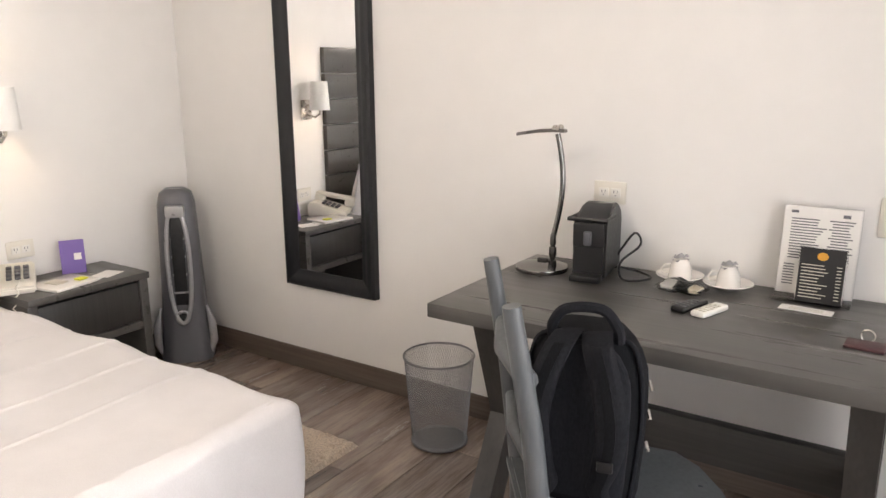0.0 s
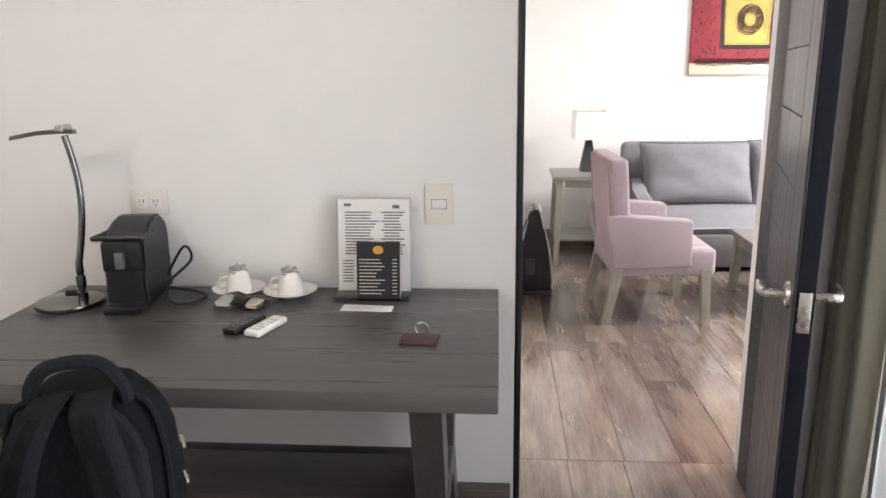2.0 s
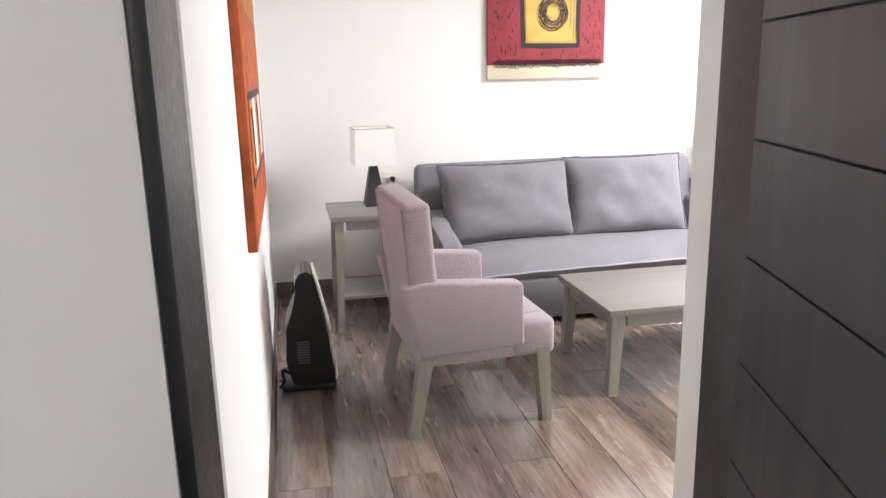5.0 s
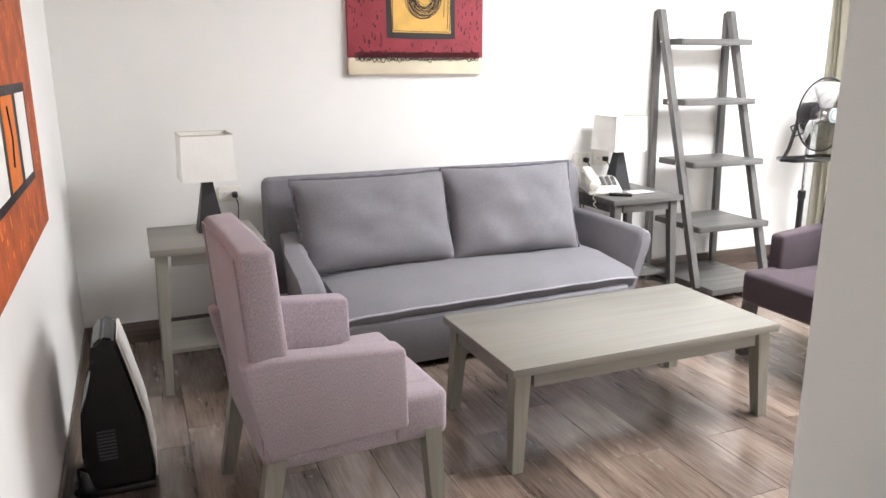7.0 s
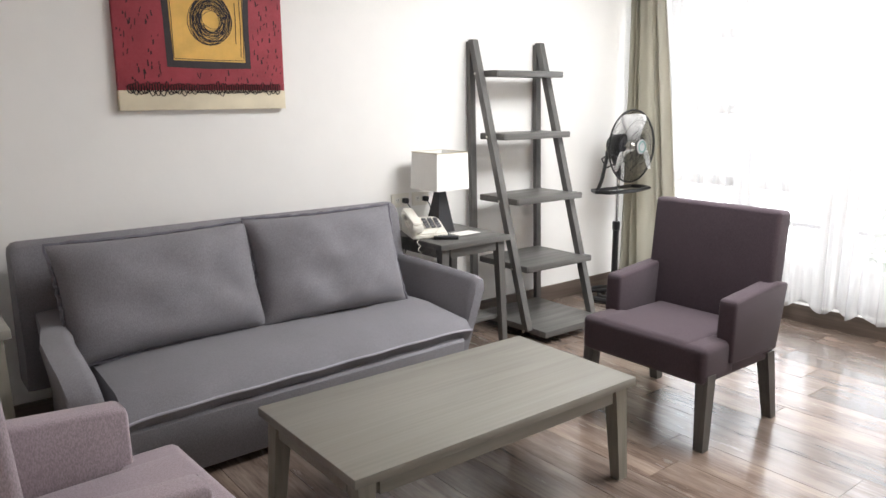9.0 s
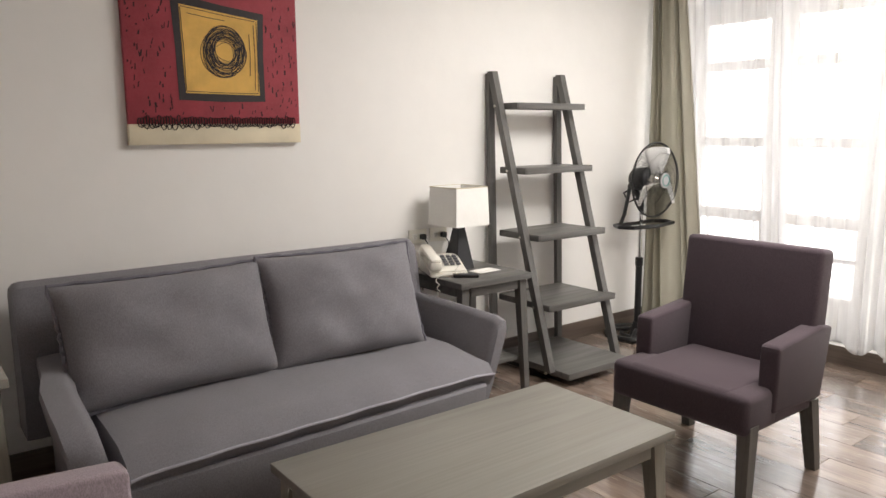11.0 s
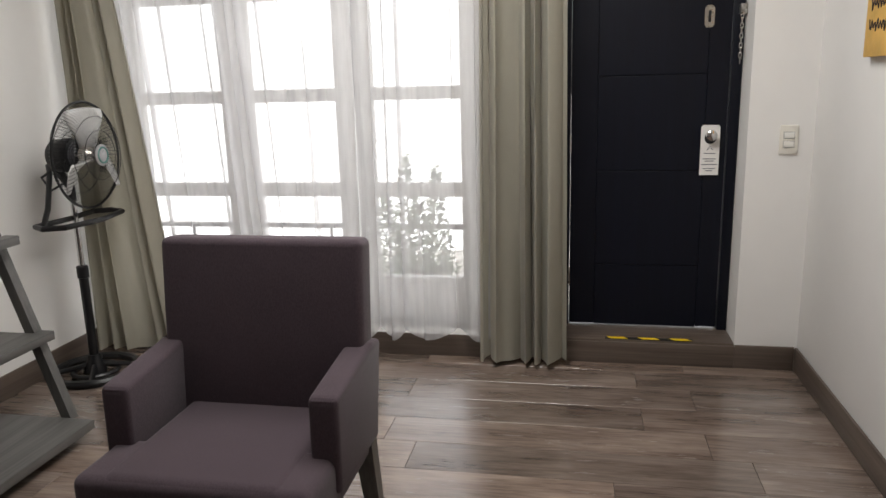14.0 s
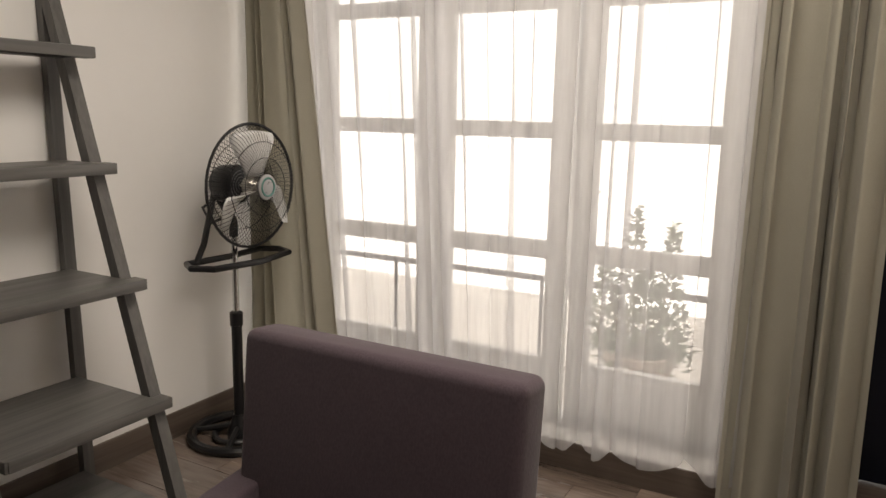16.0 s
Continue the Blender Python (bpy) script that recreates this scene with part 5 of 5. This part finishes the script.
st = thing("sign_holder", pose(-0.193, 2.335, 0.75, -7), "clear acrylic stand holding a printed letter", "sign stand")
part("acrylic", box(B(), (-0.107, 0.0, 0.0), (0.107, 0.003, 0.275), 0.001), M["acrylic"], st)
part("foot", box(B(), (-0.107, -0.08, 0.0), (0.107, 0.0, 0.003), 0.001, pose(0, 0, 0, 7)), M["acrylic"], st)
part("letter", box(B(), (-0.103, -0.0016, 0.01), (0.103, -0.0004, 0.272)), M["paper"], st)
bm = B()
rnd = random.Random(8)
for k in range(15):
    z = 0.235 - 0.0085 * k
    box(bm, (-0.082, -0.0024, z - 0.0018), (-0.082 + rnd.uniform(0.07, 0.098), -0.0016, z + 0.0018))
    box(bm, (0.03 if k % 3 else 0.022, -0.0024, z - 0.0018), (rnd.uniform(0.07, 0.09), -0.0016, z + 0.0018))
for k in range(8):
    z = 0.095 - 0.0085 * k
    box(bm, (-0.09, -0.0024, z - 0.0016), (-0.06, -0.0016, z + 0.0016))
box(bm, (-0.085, -0.0024, 0.252), (-0.065, -0.0016, 0.26))
box(bm, (0.055, -0.0024, 0.246), (0.075, -0.0016, 0.256))
part("print", bm, M["ink"], st)
mc = thing("menu_card", pose(-0.172, 2.275, 0.75, -9), "black printed menu card with a gold emblem", "menu")
part("holder", box(B(), (-0.064, 0.001, 0.0), (0.064, 0.004, 0.165), 0.001), M["acrylic"], mc)
part("card", box(B(), (-0.061, -0.001, 0.002), (0.061, 0.0, 0.163)), M["card_black"], mc)
part("emblem", loft(B(), [circle((0, y, 0.14), 0.015, 20, (1, 0, 0), (0, 0, 0.8)) for y in (-0.0018, -0.001)]), M["gold"], mc)
bm = B()
for k in range(11):
    z = 0.113 - 0.0096 * k
    box(bm, (-0.054, -0.0018, z - 0.0013), (-0.054 + rnd.uniform(0.045, 0.075), -0.001, z + 0.0013))
    box(bm, (0.04, -0.0018, z - 0.0013), (0.053, -0.001, z + 0.0013))
part("print", bm, M["ink_light"], mc)
sl = thing("paper_slip", pose(-0.19, 2.195, 0.7505, 0, 0, -3), "white paper slip lying on the desk", "paper")
part("sheet", box(B(), (-0.07, -0.025, 0), (0.07, 0.025, 0.001)), M["paper"], sl)
bm = B()
for k in range(3):
    box(bm, (-0.045, -0.01 + 0.008 * k, 0.0011), (0.045, -0.007 + 0.008 * k, 0.0014))
part("print", bm, M["ink_light"], sl)
kf = thing("key_fob", pose(-0.022, 1.955, 0.75, 0, 0, -3), "oxblood leather key fob with a steel ring", "key fob")
part("leather", box(B(), (-0.045, -0.035, 0.0), (0.045, 0.035, 0.008), 0.003), M["leather"], kf)
part("ring", tube(B(), [Vector((0.016 * math.cos(a), 0.036, 0.018 + 0.016 * math.sin(a))) for a in [k * math.pi / 10 for k in range(20)]], 0.0018, 6, True), M["steel"], kf)

# desk chair with the backpack
dc = thing("desk_chair", pose(-0.645, 1.305, 0, 0, 0, -54), "grey painted wooden chair pulled out from the desk", "chair")
# the chair faces its own +y; its back is the plane y = 0
for s in (-1, 1):
    part("back_post", tube(B(), [(s * 0.185, 0.06, 0.0), (s * 0.185, 0.035, 0.25), (s * 0.185, 0.03, 0.46), (s * 0.185, 0.0, 0.72), (s * 0.185, -0.045, 0.985)], [0.019, 0.022, 0.024, 0.023, 0.019], 12), M["chair_paint"], dc)
    part("front_leg", tube(B(), [(s * 0.20, 0.43, 0.0), (s * 0.19, 0.42, 0.44)], [0.016, 0.021], 12), M["chair_paint"], dc)
    part("side_rail", tube(B(), [(s * 0.195, 0.05, 0.2), (s * 0.195, 0.42, 0.2)], 0.011, 8), M["chair_paint"], dc)
part("top_slat", tube(B(), [(-0.185, -0.01, 0.83), (0.0, -0.035, 0.83), (0.185, -0.01, 0.83)], 0.022, 10), M["chair_paint"], dc)
part("mid_slat", tube(B(), [(-0.185, 0.01, 0.64), (0.0, -0.01, 0.64), (0.185, 0.01, 0.64)], 0.016, 10), M["chair_paint"], dc)
bm = B()
out = [(-0.2, 0.0), (0.2, 0.0), (0.225, 0.2), (0.22, 0.36), (0.18, 0.44), (0.1, 0.475), (0.0, 0.485), (-0.1, 0.475), (-0.18, 0.44), (-0.22, 0.36), (-0.225, 0.2)]
extrude_outline(bm, [(x, y, 0.435) for x, y in out], (0, 0, 0.035))
bmesh.ops.bevel(bm, geom=list(bm.edges), offset=0.01, segments=2, affect='EDGES')
part("seat", bm, M["chair_paint"], dc)

bp = thing("backpack", pose(-0.535, 1.43, 0.47, 0, 0, 12), "black nylon backpack standing on the desk chair", "backpack")


def pack_body(w, d, h, y0, mat, name, label="", z0=0.0):
    rings = []
    for k in range(13):
        q = k / 12
        ww = w * (0.92 + 0.1 * math.sin(math.pi * q)) * (1 - max(q - 0.72, 0) ** 2 * 5.2)
        dd = d * (1 - 0.35 * q ** 2.5)
        ring = []
        for i in range(24):
            a = 2 * math.pi * i / 24
            c, s = math.cos(a), math.sin(a)
            rr = (abs(c) ** 3.5 + abs(s) ** 3.5) ** (-1 / 3.5)
            wob = 1 + 0.025 * noise.noise(Vector((c * 2, s * 2, q * 5 + w * 10)))
            ring.append(Vector((ww / 2 * rr * c * wob, y0 + dd / 2 * rr * s * wob, z0 + h * (q if q < 0.92 else 0.92 + (q - 0.92) * 0.8))))
        rings.append(ring)
    return part(name, loft(B(), rings), mat, bp, label)


pack_body(0.265, 0.17, 0.405, 0.0, M["nylon"], "main_bag")
pack_body(0.23, 0.07, 0.24, 0.105, M["nylon"], "front_pocket", "", 0.02)
pack_body(0.215, 0.05, 0.36, -0.085, M["nylon_b"], "back_pad", "padded mesh back", 0.03)
part("grab_handle", tube(B(), smooth([(-0.07, -0.05, 0.38), (-0.07, -0.055, 0.41), (-0.04, -0.055, 0.447), (0.035, -0.055, 0.452), (0.07, -0.055, 0.415), (0.075, -0.05, 0.38)]), 0.0125, 8), M["nylon_b"], bp)


def strap(pts, w, t):
    """A padded strap along points, rounded across, with a strip of webbing sewn down its middle."""
    line = smooth(pts, 5)
    rings, web = [], []
    for i, p in enumerate(line):
        q = i / (len(line) - 1)
        half = w / 2 * (1 - 0.45 * max(q - 0.6, 0) / 0.4)
        rings.append([p + Vector((half * math.copysign(abs(math.cos(a)) ** 0.7, math.cos(a)), t / 2 * math.sin(a), 0.15 * half * math.cos(a))) for a in [2 * math.pi * k / 12 for k in range(12)]])
        if 3 < i < len(line) - 3:
            web.append([p + Vector((dx, -t / 2 - dy, 0)) for dx, dy in ((-0.011, -0.002), (0.011, -0.002), (0.011, 0.0025), (-0.011, 0.0025))])
    pad = part("shoulder_strap", loft(B(), rings), M["nylon_b"], bp)
    part("webbing", loft(B(), web), M["nylon"], pad)
    c = line[int(len(line) * 0.62)]
    part("buckle", box(B(), (c.x - 0.017, c.y - t / 2 - 0.008, c.z - 0.012), (c.x + 0.017, c.y - t / 2 - 0.001, c.z + 0.012), 0.003), M["black_plastic"], pad)


for s in (-1, 1):
    strap([(s * 0.03, -0.07, 0.405), (s * 0.042, -0.125, 0.385), (s * 0.068, -0.152, 0.31), (s * 0.082, -0.16, 0.22), (s * 0.07, -0.15, 0.13), (s * 0.055, -0.135, 0.07), (s * 0.075, -0.105, 0.015)], 0.066, 0.024)
for z in (0.12, 0.2, 0.27):
    part("zip_pull", tube(B(), [(0.135, 0.03, z), (0.143, 0.02, z - 0.02)], 0.004, 6), M["steel"], bp)
part("side_seam", tube(B(), smooth([(0.115, -0.06, 0.02), (0.13, -0.05, 0.2), (0.12, -0.045, 0.33), (0.08, -0.04, 0.385), (-0.08, -0.04, 0.385), (-0.12, -0.045, 0.33), (-0.13, -0.05, 0.2), (-0.115, -0.06, 0.02)]), 0.006, 6), M["nylon_b"], bp)

# waste basket of wire mesh with a clear liner
wb = thing("waste_basket", pose(-1.43, 2.15, 0), "round wire mesh waste basket with clear liner", "waste basket")
bm = B()
n = 84
for k in range(n):
    for d in (1, -1):
        pts = []
        for i in range(7):
            q = i / 6
            r = 0.105 + 0.03 * q
            a = 2 * math.pi * k / n + d * q * 0.9
            pts.append((r * math.cos(a), r * math.sin(a), 0.012 + 0.345 * q))
        tube(bm, pts, 0.00055, 3)
part("mesh", bm, M["mesh_metal"], wb, soft=False)
part("rim", tube(B(), circle((0, 0, 0.36), 0.136, 40), 0.0045, 6, True), M["mesh_metal"], wb)
part("foot_ring", tube(B(), circle((0, 0, 0.01), 0.106, 40), 0.006, 6, True), M["mesh_metal"], wb)
part("bottom", turned(B(), [(0.104, 0.008), (0.104, 0.012)], 32), M["mesh_metal"], wb)
bm = B()
rings = []
for i in range(9):
    q = i / 8
    rings.append([Vector(((0.10 + 0.033 * q) * math.cos(a) * (1 + 0.03 * math.sin(a * 7 + q * 4)), (0.10 + 0.033 * q) * math.sin(a) * (1 + 0.03 * math.sin(a * 7 + q * 4)), 0.02 + 0.345 * q)) for a in [2 * math.pi * k / 40 for k in range(40)]])
part("liner", loft(bm, rings, False), sheer_material("clear_liner", (0.85, 0.85, 0.85, 1), 0.8), wb, "clear plastic liner")

# bed
bed = thing("bed", pose(-2.34, 0.40, 0), "wide bed with white quilted cover reaching low", "bed")
part("base", box(B(), (-0.86, -0.86, 0.05), (0.84, 0.84, 0.26), 0.02), M["linen"], bed)
part("mattress", box(B(), (-0.88, -0.885, 0.25), (0.915, 0.885, 0.5), 0.05, None, 5), M["linen"], bed)
bm = B()
nx, ny = 320, 150
def cover(u, v):
    """Quilt over the mattress, hanging down at foot and side."""
    x, y = -0.88 + 1.98 * u, -1.06 + 2.12 * v
    z = 0.515 + 0.012 * noise.noise(Vector((x * 3, y * 3, 0))) + 0.0045 * sum(math.exp(-((x - c - 0.01 * noise.noise(Vector((c * 9, y * 1.5, 3)))) / 0.006) ** 2) for c in (-0.5, -0.18, 0.1, 0.34, 0.56))
    ox = max(x - 0.93, 0)
    oy = max(abs(y) - 0.9, 0)
    q = math.hypot(ox, oy)
    if q > 0:
        r = 0.045
        bend = min(q / r, 1.4)
        z -= r * (1 - math.cos(bend)) + max(q - 1.4 * r, 0) * 3.0 + 0.006 * math.sin(y * 17 + x * 13)
        out = r * math.sin(bend) + 0.012 * math.sin((0.52 - z) * 9) * min(q / r, 1)
        x = min(x, 0.93 + out * ox / q + 0.008 * math.sin(y * 14) * min(q / r, 1))
        y = math.copysign(min(abs(y), 0.9 + out * oy / q + 0.008 * math.sin(x * 14) * min(q / r, 1)), y)
    return x, y, z
g = [[bm.verts.new(cover(i / nx, j / ny)) for j in range(ny + 1)] for i in range(nx + 1)]
for i in range(nx):
    for j in range(ny):
        bm.faces.new((g[i][j], g[i + 1][j], g[i + 1][j + 1], g[i][j + 1]))
cov = part("quilt", bm, M["linen"], bed, "white quilted cover")
hb = thing("headboard", pose(-3.2, 0.42, 0), "tall dark wooden headboard of horizontal boards", "headboard")
for k in range(8):
    part("board", box(B(), (0.001, -0.78, 0.3 + 0.16 * k), (0.035, 0.90, 0.454 + 0.16 * k), 0.004), M["desk"], hb)
for y in (-0.2, 0.55, 0.95):
    p = thing("bed_pillow", pose(-2.98, y + 0.02, 0.66, 14, 0, 90), "plump white pillow on the bed", "pillow", "pillows on the bed")
    part("filling", pillow(B(), 0.66, 0.42, 0.17, None, 14), M["linen"], p)

rug = thing("bedside_rug", pose(-2.35, 1.72, 0), "beige shaggy bedside rug on the floor", "rug")
bm = B()
nx, ny = 100, 34
g = [[bm.verts.new((-0.68 + 1.36 * i / nx + 0.006 * noise.noise(Vector((i, j, 2.0))), -0.22 + 0.44 * j / ny + 0.006 * noise.noise(Vector((i, j, 7.0))), (0.018 + 0.012 * noise.noise(Vector((i * 0.7, j * 0.7, 0)))) if 0 < i < nx and 0 < j < ny else 0.001)) for j in range(ny + 1)] for i in range(nx + 1)]
for i in range(nx):
    for j in range(ny):
        bm.faces.new((g[i][j], g[i + 1][j], g[i + 1][j + 1], g[i][j + 1]))
part("mat", bm, M["shag"], rug)

# nightstand and what lies on it
ns = thing("nightstand", pose(-3.02, 1.615, 0), "dark grey wooden nightstand with a drawer", "nightstand")
part("top", box(B(), (-0.175, -0.27, 0.52), (0.185, 0.275, 0.55), 0.003), M["desk"], ns)
for sy in (-1, 1):
    part("side_panel", box(B(), (-0.17, sy * 0.25 - 0.02, 0), (0.175, sy * 0.25 + 0.02, 0.52), 0.002), M["desk"], ns)
part("back_panel", box(B(), (-0.17, -0.23, 0.0), (-0.155, 0.23, 0.52), 0.0), M["desk"], ns)
# drawer shares the desk stain that is darkened for shade
part("drawer", box(B(), (-0.15, -0.225, 0.33), (0.165, 0.225, 0.505), 0.003), M["desk_z_shaded"], ns)
part("rail", box(B(), (-0.15, -0.23, 0.29), (0.172, 0.23, 0.322), 0.002), M["desk"], ns)
part("shelf", box(B(), (-0.15, -0.23, 0.04), (0.165, 0.23, 0.06), 0.002), M["desk"], ns)
ps = thing("tent_card", pose(-3.11, 1.70, 0.55, 0, 0, 62), "purple printed tent card on the nightstand", "card")
for s in (-1, 1):
    part("flap", box(B(), (-0.05, -0.002, 0), (0.05, 0.0, 0.15), 0.0, pose(0, s * 0.025, 0, s * 9.5)), M["purple"], ps)
part("print", box(B(), (0.005, -0.0042, 0.06), (0.035, -0.0022, 0.09), 0, pose(0, -0.025, 0, -9.5)), M["paper"], ps)
for x, y, rz, w in ((-2.95, 1.76, 20, 0.055), (-2.93, 1.65, 25, 0.05)):
    c = thing("paper_note", pose(x, y, 0.5505, 0, 0, rz), "small white note on the nightstand", "paper")
    part("sheet", box(B(), (-0.045, -w, 0), (0.045, w, 0.0012)), M["paper"], c)
tr = thing("tray", pose(-2.95, 1.56, 0.55, 0, 0, 10), "white tray with small packets on the nightstand", "tray")
part("dish", box(B(), (-0.09, -0.11, 0), (0.09, 0.11, 0.014), 0.005), M["porcelain"], tr)
part("packet", box(B(), (0.02, 0.03, 0.0145), (0.06, 0.075, 0.022), 0.003), M["yellow"], tr)
part("packet", box(B(), (-0.05, -0.06, 0.0145), (0.03, 0.0, 0.02), 0.003), M["ink_light"], tr)
tagged(copy_thing(ph_thing, pose(-3.085, 1.405, 0.55, 0, 0, 62)), "cream corded telephone on the nightstand", "telephone")
outlet(pose(-3.2, 1.52, 0.68, 0, 0, 90), "cream wall socket above the nightstand", True)
wl = thing("wall_sconce", pose(-3.2, 1.47, 1.2), "wall sconce with cream shade above the nightstand", "wall lamp")
part("wall_plate", box(B(), (0.0, -0.04, -0.06), (0.015, 0.04, 0.06), 0.004), M["steel"], wl)
part("arm", tube(B(), [(0.014, 0, -0.03), (0.08, 0, -0.045), (0.12, 0, -0.02), (0.12, 0, 0.03)], 0.007, 8), M["steel"], wl)
bm = B()
ro = [circle((0.12, 0, z), r, 28) for z, r in ((0.0, 0.062), (0.17, 0.052))]
ri = [circle((0.12, 0, z), r, 28) for z, r in ((0.17, 0.049), (0.0, 0.059))]
loft(bm, [ro[0], ro[1], ri[0], ri[1], ro[0]], False)
part("shade", bm, M["shade"], wl, "cream fabric shade")

# tower heater in the corner
tf = thing("tower_fan", pose(-3.02, 2.2, 0, 0, 0, 46), "tall silver-grey tower fan standing in the corner", "tower fan")
rings = []
for z, w, d in ((0.0, 0.125, 0.10), (0.02, 0.13, 0.105), (0.1, 0.12, 0.095), (0.3, 0.105, 0.085), (0.6, 0.095, 0.075), (0.8, 0.088, 0.07), (0.855, 0.075, 0.06), (0.875, 0.045, 0.04)):
    rings.append([Vector((w * math.copysign(abs(math.cos(a)) ** 0.6, math.cos(a)), d * math.copysign(abs(math.sin(a)) ** 0.6, math.sin(a)), z)) for a in [2 * math.pi * k / 28 for k in range(28)]])
part("body", loft(B(), rings), M["grey_plastic"], tf)
def front_y(z):
    return -(0.098 - 0.035 * z)
bez = B()
pts = [(0.052 * math.cos(a), front_y(0.5 + 0.29 * math.sin(a)) - 0.009, 0.5 + 0.29 * math.copysign(abs(math.sin(a)) ** 0.85, math.sin(a))) for a in [2 * math.pi * k / 64 for k in range(64)]]
tube(bez, pts, 0.011, 8, True)
part("bezel", bez, M["silver_plastic"], tf, "silver front bezel")
part("grille_back", box(B(), (-0.03, -0.088, 0.3), (0.03, -0.07, 0.76), 0.004), M["black_matte"], tf)
for k in range(5):
    part("louvre", box(B(), (-0.034, front_y(0.36 + 0.09 * k) - 0.004, 0.36 + 0.09 * k), (0.034, front_y(0.36 + 0.09 * k) + 0.01, 0.37 + 0.09 * k), 0.001), M["silver_plastic"], tf)
part("cap", box(B(), (-0.045, -0.095, 0.74), (0.045, -0.05, 0.80), 0.012), M["silver_plastic"], tf)
dial = part("dial", tube(B(), circle((0, -0.1, 0.24), 0.03, 24, (1, 0, 0), (0, 0, 1)), 0.008, 8, True), M["silver_plastic"], tf)
part("dial_face", loft(B(), [circle((0, y, 0.24), 0.026, 24, (1, 0, 0), (0, 0, 1)) for y in (-0.102, -0.08)]), M["black_matte"], tf)
for s in (-1, 1):
    part("side_wing", tube(B(), [(s * 0.11, -0.05, 0.28), (s * 0.13, -0.06, 0.2), (s * 0.135, -0.06, 0.1), (s * 0.115, -0.05, 0.03)], [0.006, 0.02, 0.02, 0.008], 10), M["silver_plastic"], tf)

# ---- floor planks, laid along y in a running bond ----
def planks(x0, x1, y0, y1, pw=0.2, pl=1.2, seed=1):
    rnd = random.Random(seed)
    host = bpy.data.objects["floor"]
    cache = {}
    n = int(math.ceil((x1 - x0) / pw))
    for i in range(n):
        a, b = x0 + i * pw, min(x0 + (i + 1) * pw, x1)
        y = y0 - rnd.choice((0.0, 0.35, 0.7)) - 0.13 * (i % 2)
        while y < y1:
            c, d = max(y, y0), min(y + pl, y1)
            y += pl
            if d - c < 0.02 or b - a < 0.02:
                continue
            key = (round(b - a, 3), round(d - c, 3))
            if key not in cache:
                w, l = (b - a) / 2 - 0.0008, (d - c) / 2 - 0.0008
                bm = box(B(), (-w, -l, -0.012), (w, l, 0.0), 0.0008, None, 1)
                cache[key] = mesh_of("plank", bm, M["plank"], False)
            ob = new("plank", cache[key])
            ob.location = ((a + b) / 2, (c + d) / 2, 0)
            ob.parent = host


fl = thing("floor", Matrix(), "grey-brown wood-look plank tile floor with thin joints", "floor", kind="structure")
planks(LX0, LX1, LY0, LY1, seed=2)
planks(0.215, 1.0, BY1, LY0, seed=3)
planks(BX0, BX1, BY0, BY1, seed=5)
